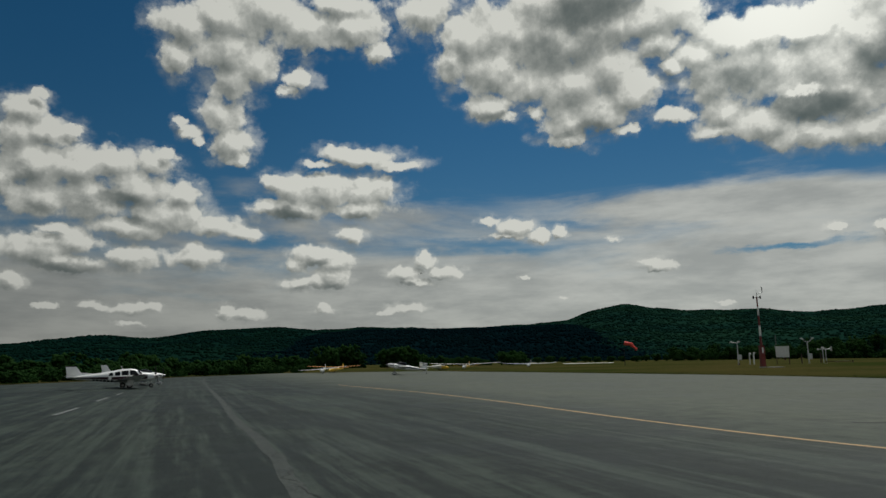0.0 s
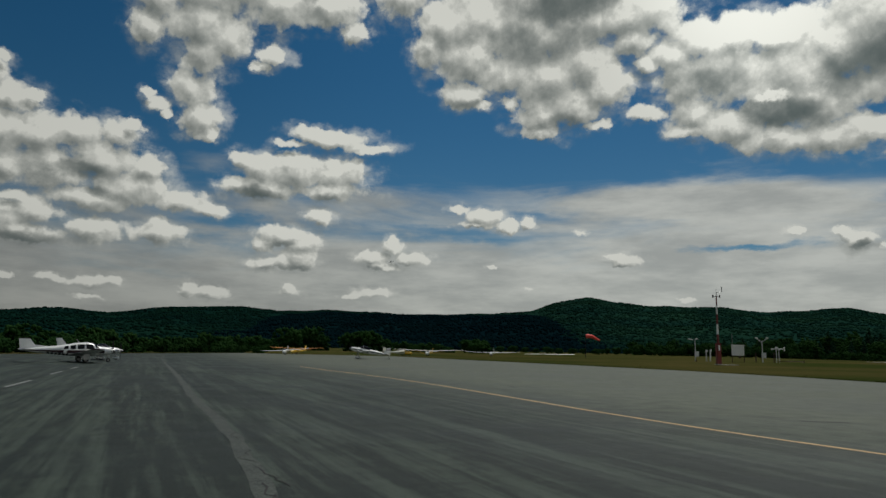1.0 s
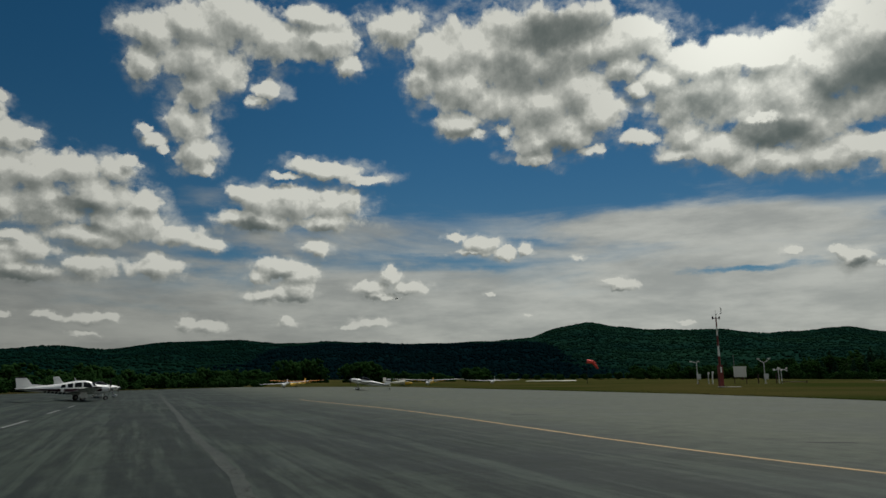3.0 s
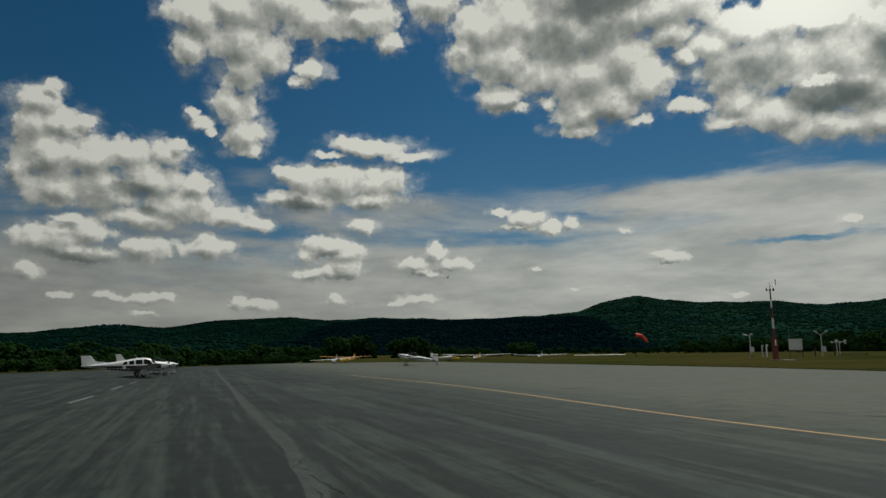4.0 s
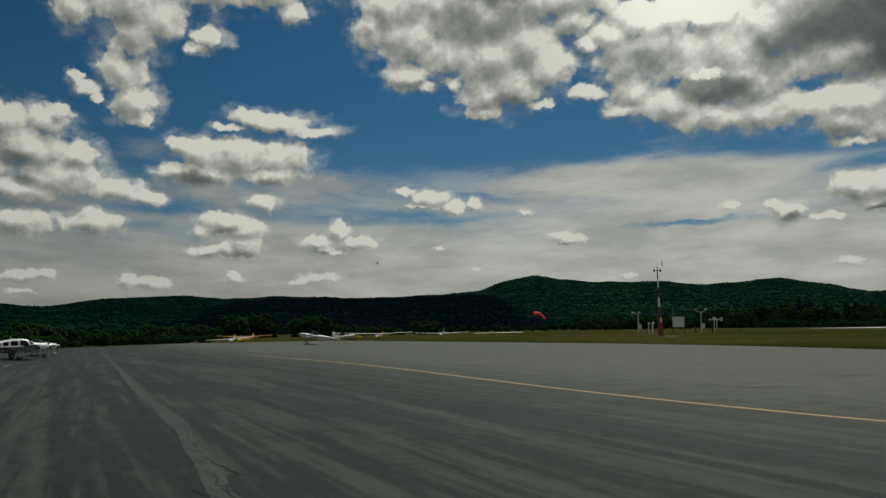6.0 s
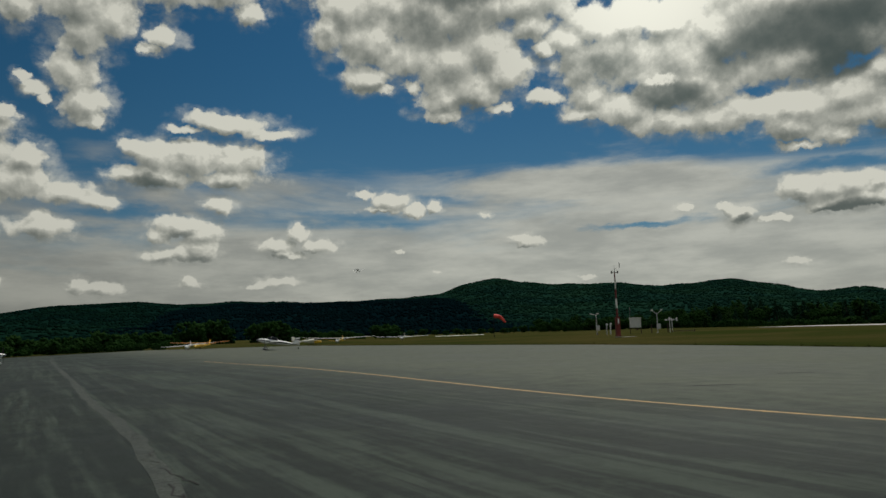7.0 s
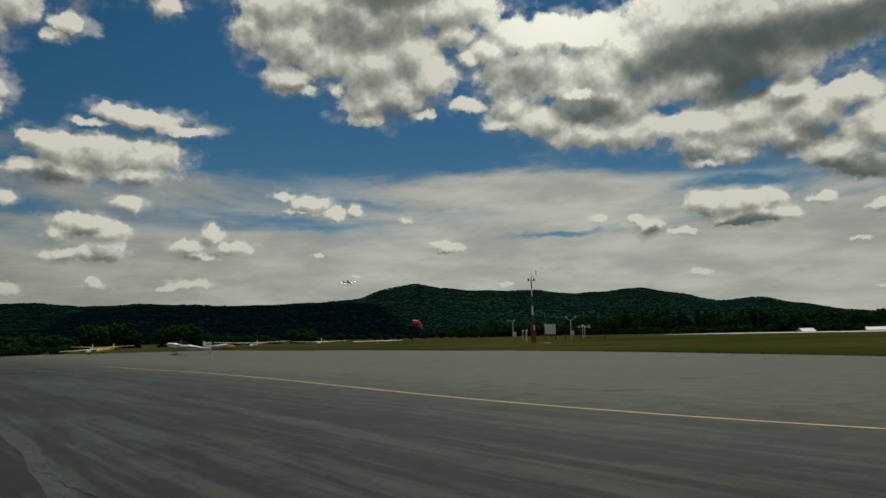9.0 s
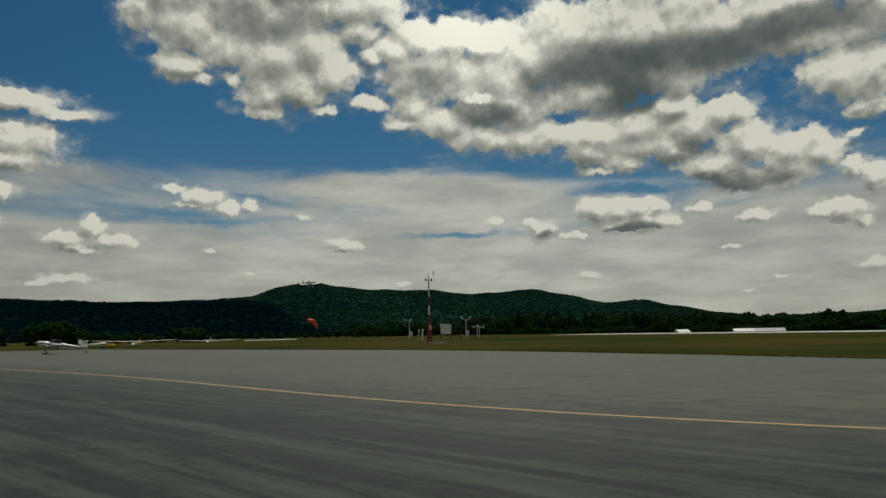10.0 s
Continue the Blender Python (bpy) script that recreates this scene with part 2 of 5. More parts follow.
def make_world():
    w = bpy.data.worlds.new("sky")
    scene.world = w
    w.use_nodes = True
    t = w.node_tree
    t.nodes.clear()
    n = Nodes(t)
    sky = t.nodes.new("ShaderNodeTexSky")
    sky.sky_type, sky.sun_disc = "NISHITA", False
    sky.sun_elevation, sky.sun_rotation = radians(SUN_EL), radians(SUN_AZ)
    sky.altitude, sky.air_density, sky.dust_density, sky.ozone_density = 300, 1.0, 0.3, 3.0
    way = n.add("ShaderNodeTexCoord", out=0)
    xyz = t.nodes.new("ShaderNodeSeparateXYZ")
    t.links.new(way, xyz.inputs[0])
    az = n.math("DEGREES", n.math("ARCTAN2", xyz.outputs[0], xyz.outputs[1]))
    el = n.math("DEGREES", n.math("ARCSINE", xyz.outputs[2]))
    p = n.add("ShaderNodeCombineXYZ", az, el, 0.0)
    group = cumulus_group()

    def thickness(at):
        g = t.nodes.new("ShaderNodeGroup")
        g.node_tree = group
        t.links.new(at, g.inputs[0])
        return g.outputs[0], g.outputs[1]

    d, body = thickness(p)
    d_sun, body_near = thickness(n.vec("ADD", p, n.add("ShaderNodeCombineXYZ", 0.3, n.ramp(el, 3.0, 18.0, 0.45, 0.85), 0.0)))
    d_top, body_sun = thickness(n.vec("ADD", p, n.add("ShaderNodeCombineXYZ", 0.3, n.ramp(el, 3.0, 18.0, 0.75, 2.2), 0.0)))
    # scattered cumulus over the rest of the sky
    rest = n.math("MULTIPLY", n.math("SUBTRACT", n.noise(way, 2.6, 8, 0.6), 0.5), 3.2)
    beside = n.math("MAXIMUM", n.ramp(az, 64.0, 76.0), n.ramp(az, -38.0, -50.0))
    beside = n.math("MAXIMUM", beside, n.ramp(el, 33.0, 40.0))
    rest = n.math("ADD", rest, n.ramp(beside, 0.0, 1.0, -2.5, 0.02, False))
    d = n.math("MAXIMUM", d, rest)
    blue = n.add("ShaderNodeHueSaturation", 0.491, 1.36, n.ramp(az, -35.0, 5.0, 0.30, 0.39), 1.0, sky.outputs[0])
    # high thin layers, drawn out sideways and thicker towards the horizon
    streak = n.noise(n.vec("MULTIPLY", p, (0.055, 0.26, 1)), 1.0, 6, 0.58, distort=0.8)
    reach = n.ramp(az, -30.0, 25.0, 1.6, 3.4, False)
    low = n.ramp(n.math("SUBTRACT", el, reach), 3.0, 14.5, 0.50, -0.42, False)
    cover = n.math("ADD", streak, low)
    wisp = n.vec("SUBTRACT", n.noise(n.vec("MULTIPLY", p, (0.4, 1, 1)), 0.4, 6, 0.62, True), (0.5, 0.5, 0.5))
    for baz, bel, rx, ry, k in VEIL:
        q = n.vec("MULTIPLY_ADD", n.vec("ADD", p, n.vec("MULTIPLY", wisp, (8, 3, 0))), (1 / rx, 1 / ry, 0), (-baz / rx, -bel / ry, 0))
        cover = n.math("ADD", cover, n.ramp(n.vec("LENGTH", q), 0.1, 1.6, k * 0.8, 0.0))
    veil = n.ramp(cover, 0.30, 0.90, 0.0, 0.93)
    veil_col = n.mix(n.ramp(n.noise(n.vec("MULTIPLY", p, (0.11, 0.45, 1)), 1.0, 6, 0.6), 0.32, 0.68), (2.95, 3.0, 2.85), (4.35, 4.35, 4.05))
    veil_col = n.vec("MULTIPLY", veil_col, n.math("MULTIPLY", n.ramp(az, -38.0, 20.0, 0.62, 1.12), n.ramp(az, 38.0, 62.0, 1.0, 0.88)))
    sky_col = n.mix(veil, blue, veil_col)
    # cumulus: bright where the light comes through, grey below and in the thick middle
    alpha = n.ramp(d, 0.0, 0.40)
    shreds = n.ramp(n.noise(n.vec("MULTIPLY", p, (0.6, 1, 1)), 0.55, 7, 0.62), 0.38, 0.66, 0.0, 0.55)
    alpha = n.math("MAXIMUM", alpha, n.math("MULTIPLY", n.ramp(d, -0.55, 0.2), shreds))
    relief = n.math("SUBTRACT", d, d_sun)
    drift = n.vec("SUBTRACT", n.noise(p, 0.35, 5, 0.6, True), (0.5, 0.5, 0.5))
    core = n.ramp(n.math("ADD", n.math("MULTIPLY", body_sun, 0.6), n.math("MULTIPLY", d_top, 0.4)), 0.1, 1.5, 0.0, 0.34)
    shade = n.math("SUBTRACT", n.math("ADD", core, 0.20), n.math("MULTIPLY", relief, 0.95))
    for baz, bel, rx, ry, k in [(*q[:4], q[4] * 1.45) for q in BASES + BASES_EAST] + SHOULDERS:
        q = n.vec("MULTIPLY_ADD", n.vec("ADD", p, n.vec("MULTIPLY", drift, (4, 2.2, 0))), (1 / rx, 1 / ry, 0), (-baz / rx, -bel / ry, 0))
        shade = n.math("ADD", shade, n.ramp(n.vec("LENGTH", q), 0.25, 1.15, k, 0.0))
    dark = n.math("SUBTRACT", 1.0, n.math("EXPONENT", n.math("MULTIPLY", n.math("MAXIMUM", n.math("ADD", shade, 0.06), 0.0), -1.35)))
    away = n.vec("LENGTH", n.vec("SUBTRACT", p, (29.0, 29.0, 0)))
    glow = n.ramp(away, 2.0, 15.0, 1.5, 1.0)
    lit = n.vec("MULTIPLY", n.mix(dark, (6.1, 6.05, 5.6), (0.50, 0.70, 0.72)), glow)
    lit = n.vec("MULTIPLY", lit, n.ramp(az, -38.0, -5.0, 0.84, 1.0))
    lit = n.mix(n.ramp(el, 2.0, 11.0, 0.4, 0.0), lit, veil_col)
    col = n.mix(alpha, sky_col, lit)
    bg = n.add("ShaderNodeBackground", col, 0.1)
    t.links.new(bg, t.nodes.new("ShaderNodeOutputWorld").inputs[0])


make_world()

# ---------------- materials ----------------


def material(name):
    m = bpy.data.materials.new(name)
    m.use_nodes = True
    n = Nodes(m.node_tree)
    return m, n, m.node_tree.nodes["Principled BSDF"]


def surface(name, color, color2=None, rough=0.6, metal=0.0, scale=6.0, amount=0.5, bump=0.0, bump_scale=40.0, coat=0.0):
    m, n, b = material(name)
    pos = n.add("ShaderNodeTexCoord", out=3)
    if color2 is None:
        color2 = tuple(c * 0.8 for c in color)
    big, small = n.noise(pos, scale, 4, 0.6), n.noise(pos, scale * 9, 3, 0.6)
    f = n.ramp(n.math("ADD", n.math("MULTIPLY", big, 0.65), n.math("MULTIPLY", small, 0.35)), 0.35, 0.68, 0.0, amount)
    m.node_tree.links.new(n.mix(f, color, color2), b.inputs["Base Color"])
    m.node_tree.links.new(n.ramp(small, 0.3, 0.7, max(0.02, rough - 0.08), min(1, rough + 0.08)), b.inputs["Roughness"])
    b.inputs["Metallic"].default_value = metal
    b.inputs["Coat Weight"].default_value = coat
    if bump:
        k = n.tree.nodes.new("ShaderNodeBump")
        k.inputs["Strength"].default_value, k.inputs["Distance"].default_value = 1.0, bump
        n.tree.links.new(n.noise(pos, bump_scale, 4, 0.6), k.inputs["Height"])
        n.tree.links.new(k.outputs[0], b.inputs["Normal"])
    return m


LINE_DIR = Vector((-0.363, 0.932, 0))       # the way the paving lanes run
LINE_AZ = math.atan2(0.363, 0.932)


def asphalt_material():
    m, n, b = material("asphalt")
    pos = n.add("ShaderNodeTexCoord", out=3)
    across = n.vec("DOT_PRODUCT", pos, (0.932, 0.363, 0))
    along = n.vec("DOT_PRODUCT", pos, (-0.363, 0.932, 0))

    def lane(fx, fy, detail=4, rough=0.6, dist=0.0):
        return n.noise(n.add("ShaderNodeCombineXYZ", n.math("MULTIPLY", across, fx), n.math("MULTIPLY", along, fy), 0.0), 1.0, detail, rough, distort=dist)

    wide, narrow, hair = lane(0.28, 0.012), lane(1.9, 0.05, 5, 0.65, 0.3), lane(5.0, 0.35, 4, 0.6)
    ripple, broken = lane(0.25, 2.2, 4, 0.6, 0.5), lane(0.9, 0.16, 5, 0.65, 0.6)
    speck = n.noise(pos, 6.0, 5, 0.7)
    blotch, spots = n.noise(pos, 0.16, 6, 0.62), n.noise(pos, 1.3, 5, 0.65)
    grit = n.noise(pos, 45, 3, 0.7)
    v = n.math("ADD", n.math("MULTIPLY", n.ramp(wide, 0.36, 0.64), 0.16), n.math("MULTIPLY", n.math("MULTIPLY", n.ramp(narrow, 0.43, 0.60), n.ramp(broken, 0.34, 0.62, 0.25, 1.0)), 0.62))
    v = n.math("ADD", v, n.math("MULTIPLY", n.ramp(hair, 0.4, 0.68), 0.36))
    v = n.math("ADD", v, n.math("MULTIPLY", n.ramp(blotch, 0.36, 0.64), 0.22))
    v = n.math("ADD", v, n.math("MULTIPLY", n.math("SUBTRACT", ripple, 0.5), 0.45))
    v = n.math("ADD", v, n.math("MULTIPLY", n.math("SUBTRACT", spots, 0.5), 0.75))
    v = n.math("ADD", v, n.math("MULTIPLY", n.math("SUBTRACT", speck, 0.5), 0.9))
    old = n.ramp(n.math("ADD", across, n.math("MULTIPLY", n.math("SUBTRACT", spots, 0.5), 5.0)), 6.5, 19.0)
    f = n.ramp(v, 0.28, 0.92, smooth=False)
    new_lay = n.mix(f, (0.0042, 0.0085, 0.0062), (0.0340, 0.0460, 0.0345))
    mottle = n.math("ADD", n.math("MULTIPLY", n.math("ADD", blotch, spots), 0.42), n.math("MULTIPLY", hair, 0.16))
    old_lay = n.mix(n.ramp(mottle, 0.36, 0.64), (0.044, 0.0500, 0.0355), (0.094, 0.1020, 0.0740))
    col = n.mix(old, new_lay, old_lay)
    col = n.mix(n.ramp(grit, 0.35, 0.7, 0.0, 0.25), col, (0.025, 0.035, 0.028))
    n.tree.links.new(col, b.inputs["Base Color"])
    b.inputs["Specular IOR Level"].default_value = 0.18
    n.tree.links.new(n.ramp(blotch, 0.3, 0.7, 0.62, 0.78), b.inputs["Roughness"])
    k = n.tree.nodes.new("ShaderNodeBump")
    k.inputs["Strength"].default_value, k.inputs["Distance"].default_value = 0.6, 0.006
    n.tree.links.new(n.noise(pos, 70, 3, 0.7), k.inputs["Height"])
    n.tree.links.new(k.outputs[0], b.inputs["Normal"])
    return m


def grass_material():
    m, n, b = material("grass")
    pos = n.add("ShaderNodeTexCoord", out=3)
    big, mid, fine = n.noise(pos, 0.035, 5, 0.6), n.noise(pos, 0.4, 5, 0.65), n.noise(pos, 9, 4, 0.7)
    col = n.mix(n.ramp(big, 0.35, 0.65), (0.026, 0.036, 0.0095), (0.066, 0.054, 0.020))
    col = n.mix(n.ramp(mid, 0.4, 0.7, 0, 0.6), col, (0.040, 0.042, 0.010))
    col = n.mix(n.ramp(fine, 0.4, 0.75, 0, 0.5), col, (0.016, 0.023, 0.005))
    n.tree.links.new(col, b.inputs["Base Color"])
    b.inputs["Roughness"].default_value = 0.9
    b.inputs["Specular IOR Level"].default_value = 0.0
    k = n.tree.nodes.new("ShaderNodeBump")
    k.inputs["Strength"].default_value, k.inputs["Distance"].default_value = 1.0, 0.12
    n.tree.links.new(n.noise(pos, 5, 5, 0.7), k.inputs["Height"])
    n.tree.links.new(k.outputs[0], b.inputs["Normal"])
    return m


def forest_material(name, a, b2, scale=0.05, east=None, through_leaf=0.0):
    """Foliage of two shades; east: a lighter pair that paints sunlight on the eastern hills, beside cloud shadow in the
    west.
    """
    m, n, b = material(name)
    pos = n.add("ShaderNodeTexCoord", out=3)
    isl = n.add("ShaderNodeNewGeometry", out="Random Per Island")
    patches = n.noise(pos, scale * 0.12, 4, 0.6)
    pick = n.ramp(patches, 0.35, 0.65)
    pick = n.math("ADD", n.math("MULTIPLY", pick, 0.6), n.math("MULTIPLY", isl, 0.4))
    col = n.mix(pick, a, b2)
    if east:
        # Painted sunlight grows with x; the western colour keeps the cloud shadow.
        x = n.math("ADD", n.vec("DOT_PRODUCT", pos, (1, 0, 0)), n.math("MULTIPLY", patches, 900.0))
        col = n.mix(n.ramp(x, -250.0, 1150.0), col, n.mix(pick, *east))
    col = n.mix(n.ramp(n.noise(pos, scale * 8, 4, 0.7), 0.4, 0.7, 0, 0.25), col, tuple(c * 0.5 for c in a))
    n.tree.links.new(col, b.inputs["Base Color"])
    b.inputs["Roughness"].default_value = 0.9
    b.inputs["Specular IOR Level"].default_value = 0.0
    k = n.tree.nodes.new("ShaderNodeBump")
    k.inputs["Strength"].default_value, k.inputs["Distance"].default_value = 0.35, 0.04 / scale
    n.tree.links.new(n.noise(pos, scale * 6, 5, 0.7), k.inputs["Height"])
    n.tree.links.new(k.outputs[0], b.inputs["Normal"])
    if through_leaf:
        glow = n.add("ShaderNodeBsdfTranslucent", n.mix(1.0, col, (1.6, 1.9, 0.9), "MULTIPLY"))
        both = n.add("ShaderNodeMixShader", through_leaf, b.outputs[0], glow)
        n.tree.links.new(both, n.tree.nodes["Material Output"].inputs[0])
    return m


ASPHALT, GRASS = asphalt_material(), grass_material()
# Cloud-shaded west, sunlit east and the blue of distance haze are all base colour.
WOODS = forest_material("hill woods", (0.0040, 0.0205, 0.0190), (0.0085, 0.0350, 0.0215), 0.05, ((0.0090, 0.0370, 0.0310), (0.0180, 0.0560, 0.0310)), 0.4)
# Near-black blue-green: the cloud shadow over the ridge, put into its base colour.
SHADED_WOODS = forest_material("conifer woods", (0.0026, 0.0125, 0.0180), (0.0042, 0.0175, 0.0200), 0.07, None, 0.4)
YELLOW_PAINT = surface("yellow line paint", (0.42, 0.26, 0.09), (0.20, 0.14, 0.07), 0.7, scale=3, amount=0.8)
WHITE_LINE = surface("white line paint", (0.24, 0.24, 0.23), (0.07, 0.075, 0.07), 0.7, scale=3, amount=0.9)

# ---------------- large structure ----------------


def mesh_object(name, verts, faces, mat, parent=None, smooth=False):
    me = bpy.data.meshes.new(name)
    me.from_pydata([tuple(v) for v in verts], [], faces)
    me.materials.append(mat)
    if smooth:
        me.shade_smooth()
    ob = new(name, me)
    ob.parent = parent
    return ob


def smooth01(x):
    x = min(1.0, max(0.0, x))
    return x * x * (3 - 2 * x)


# Outline of the apron, anticlockwise from behind the camera.
APRON = [(33, -70), (33.5, 10), (33, 30), (31, 48), (27.2, 64), (16, 91), (6, 113), (-3, 135), (-17, 138), (-34, 141), (-44, 108), (-50, 77), (-58, 40), (-66, -70)]


def apron_distance(x, y):
    """Metres outside the apron's outline; negative inside."""
    inside, best = False, 1e9
    for (x0, y0), (x1, y1) in zip(APRON, APRON[1:] + APRON[:1]):
        if (y0 > y) != (y1 > y) and x < (x1 - x0) * (y - y0) / (y1 - y0) + x0:
            inside = not inside
        dx, dy = x1 - x0, y1 - y0
        k = min(1, max(0, ((x - x0) * dx + (y - y0) * dy) / (dx * dx + dy * dy)))
        best = min(best, math.hypot(x - x0 - k * dx, y - y0 - k * dy))
    return -best if inside else best


def ground_z(x, y):
    d = apron_distance(x, y)
    if d < 0:
        return -0.05
    z = 0.45 * smooth01((d - 8) / 55) - 0.02
    z -= 2.6 * smooth01((x - 155) / 60) * smooth01((200 - abs(y - 150)) / 60)
    return z + 0.06 * noise.noise((x * 0.05, y * 0.05, 0)) * min(1, d / 10)


def build_ground():
    span = [0]
    step = 3.0
    while span[-1] < 4600:
        span.append(span[-1] + step)
        if span[-1] > 190:
            step *= 1.18
    axis = [-v for v in span[:0:-1]] + span
    k = len(axis)
    verts = [(x, y, ground_z(x, y)) for y in axis for x in axis]
    faces = [(j * k + i, j * k + i + 1, (j + 1) * k + i + 1, (j + 1) * k + i) for j in range(k - 1) for i in range(k - 1)]
    ob = mesh_object("ground", verts, faces, GRASS, smooth=True)
    tagged(ob, "mown airfield grass, green and straw-coloured", "grass", kind="structure")


def build_apron():
    pts = []
    for (x0, y0), (x1, y1) in zip(APRON, APRON[1:] + APRON[:1]):
        k = max(1, int(math.hypot(x1 - x0, y1 - y0) / 1.5))
        for i in range(k):
            x, y = x0 + (x1 - x0) * i / k, y0 + (y1 - y0) * i / k
            pts.append((x + 0.25 * noise.noise((x * 0.4, y * 0.4, 3)), y + 0.25 * noise.noise((x * 0.4, y * 0.4, 9))))
    bm = bmesh.new()
    top = [bm.verts.new((x, y, 0)) for x, y in pts]
    bm.faces.new(top)
    low = [bm.verts.new((x, y, -0.12)) for x, y in pts]
    for i in range(len(top)):
        bm.faces.new((top[i], low[i], low[(i + 1) % len(low)], top[(i + 1) % len(top)]))
    bmesh.ops.triangulate(bm, faces=[f for f in bm.faces if len(f.verts) > 4])
    bmesh.ops.recalc_face_normals(bm, faces=bm.faces)
    me = bpy.data.meshes.new("apron")
    bm.to_mesh(me)
    me.materials.append(ASPHALT)
    tagged(new("pavement", me), "worn grey asphalt apron with pale streaks", "pavement", kind="structure")


def strip(name, a, b, width, mat, z=0.004, rag=0.0):
    """A painted strip on the apron from a to b."""
    a, b = Vector((*a, 0)), Vector((*b, 0))
    d = (b - a).normalized()
    s = Vector((-d.y, d.x, 0)) * width / 2
    k = max(2, int((b - a).length / 0.6))
    verts, faces = [], []
    for i in range(k + 1):
        c = a.lerp(b, i / k)
        for sign in (-1, 1):
            v = c + s * sign * (1 + rag * noise.noise(c * 1.7 + Vector((sign * 9, 0, 0))))
            verts.append((v.x, v.y, z))
    for i in range(k):
        faces.append((2 * i, 2 * i + 1, 2 * i + 3, 2 * i + 2))
    return mesh_object(name, verts, faces, mat)


# Crest of the hills: bearing, height above the horizon (degrees).
CREST = [(-180, 2.4), (-120, 3.0), (-70, 2.2), (-45, 1.7), (-33.5, 1.96), (-26.6, 2.43), (-23.9, 2.34), (-19.3, 2.96), (-14, 3.18), (-10.8, 2.88),
         (-7, 3.07), (-1.3, 2.9), (3, 2.96), (6.9, 3.07), (10.2, 3.31), (12.5, 4.04), (15, 4.43), (17.5, 4.04), (19.9, 3.8), (25.2, 3.76), (28.8, 3.2),
         (31.2, 3.3), (34, 3.6), (36.7, 3.09), (39.9, 2.24), (43.2, 2.3), (45.6, 1.88), (49.4, 1.2), (51.7, 0.82), (53.7, 0.92), (58, 1.05), (62, 1.4), (80, 2.4), (125, 2.0), (180, 2.4)]
RIDGE = 3000.0
# Crest of the nearer ridge, whose woods have cloud shadow painted into their colour.
NEAR_CREST = [(-27, 0.1), (-20, 0.9), (-14, 2.0), (-10, 2.72), (-7, 3.0), (-1, 2.84), (3, 2.9), (7, 3.0), (10, 3.12), (12.3, 3.0), (15, 2.2), (19, 1.1), (23, 0.1)]
NEAR_RIDGE = 2100.0


def crest(az, table):
    for (a0, e0), (a1, e1) in zip(table, table[1:]):
        if a0 <= az <= a1:
            k = (az - a0) / (a1 - a0)
            return e0 + (e1 - e0) * (k * 0.5 + 0.5 * smooth01(k))
    return 0.0


def hill_z(az, r, table, ridge, foot):
    top = max(-4.0, EYE + ridge * math.tan(radians(crest(az, table))) - 8)
    if r <= ridge:
        k = max(0.0, (r - foot) / (ridge - foot))
        z = top * (0.5 * k + 0.5 * smooth01(k))
    else:
        z = top * (1 - 0.8 * smooth01((r - ridge) / 1500))
    a = radians(az)
    q = Vector((math.sin(a) * r, math.cos(a) * r, 0))
    lump = noise.fractal(q * 0.0032, 1.0, 2.0, 4)
    return z + lump * 12 * smooth01((r - foot - 80) / 400) * smooth01(abs(r - ridge) / 400) - 1


def polar_sheet(name, azs, rs, height, mat):
    k = len(azs)
    verts = [(math.sin(radians(a)) * r, math.cos(radians(a)) * r, height(a, r)) for r in rs for a in azs]
    faces = [(j * k + i, (j + 1) * k + i, (j + 1) * k + i + 1, j * k + i + 1) for j in range(len(rs) - 1) for i in range(k - 1)]
    return mesh_object(name, verts, faces, mat, smooth=True)


def far_hill(a, r):
    return hill_z(a, r, CREST, RIDGE, 700)


def near_hill(a, r):
    return hill_z(a, r, NEAR_CREST, NEAR_RIDGE, 600)


def build_hills():
    rs = [560 + 48 * i for i in range(58)] + [3400, 3800, 4300]
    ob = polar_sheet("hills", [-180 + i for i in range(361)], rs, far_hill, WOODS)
    tagged(ob, "wooded green hills on the horizon", "hills", kind="structure")
    ob = polar_sheet("ridge", [-27 + 0.5 * i for i in range(101)], [560 + 35 * i for i in range(60)], near_hill, SHADED_WOODS)
    tagged(ob, "wooded ridge below the hills, coloured dark as in cloud shadow", "ridge", kind="structure")


ICO_V, ICO_F = [], []


def icosahedron():
    bm = bmesh.new()
    bmesh.ops.create_icosphere(bm, subdivisions=1, radius=1)
    ICO_V.extend(v.co.copy() for v in bm.verts)
    ICO_F.extend([v.index for v in f.verts] for f in bm.faces)
    bm.free()


icosahedron()


def clumps(name, spots, mat, rng, ragged=0.28):
    """One mesh of uneven lumps: spots is rows of x, y, z, radius, height."""
    base = np.array([tuple(v) for v in ICO_V])
    f = np.array(ICO_F)
    spots = np.asarray(spots, dtype=float)
    n, k = len(spots), len(base)
    v = np.repeat(base[None], n, 0) * (1 + rng.uniform(-ragged, ragged, (n, k, 1)))
    v[:, :, 0] *= spots[:, 3:4]
    v[:, :, 1] *= spots[:, 3:4]
    v[:, :, 2] *= spots[:, 4:5]
    v += spots[:, None, :3]
    faces = (f[None] + (np.arange(n) * k)[:, None, None]).reshape(-1, 3)
    me = bpy.data.meshes.new(name)
    me.vertices.add(n * k)
    me.vertices.foreach_set("co", v.reshape(-1))
    me.loops.add(len(faces) * 3)
    me.loops.foreach_set("vertex_index", faces.reshape(-1).astype(np.int32))
    me.polygons.add(len(faces))
    me.polygons.foreach_set("loop_start", np.arange(0, len(faces) * 3, 3, dtype=np.int32))
    me.update(calc_edges=True)
    me.validate()
    me.shade_smooth()
    me.materials.append(mat)
    return me


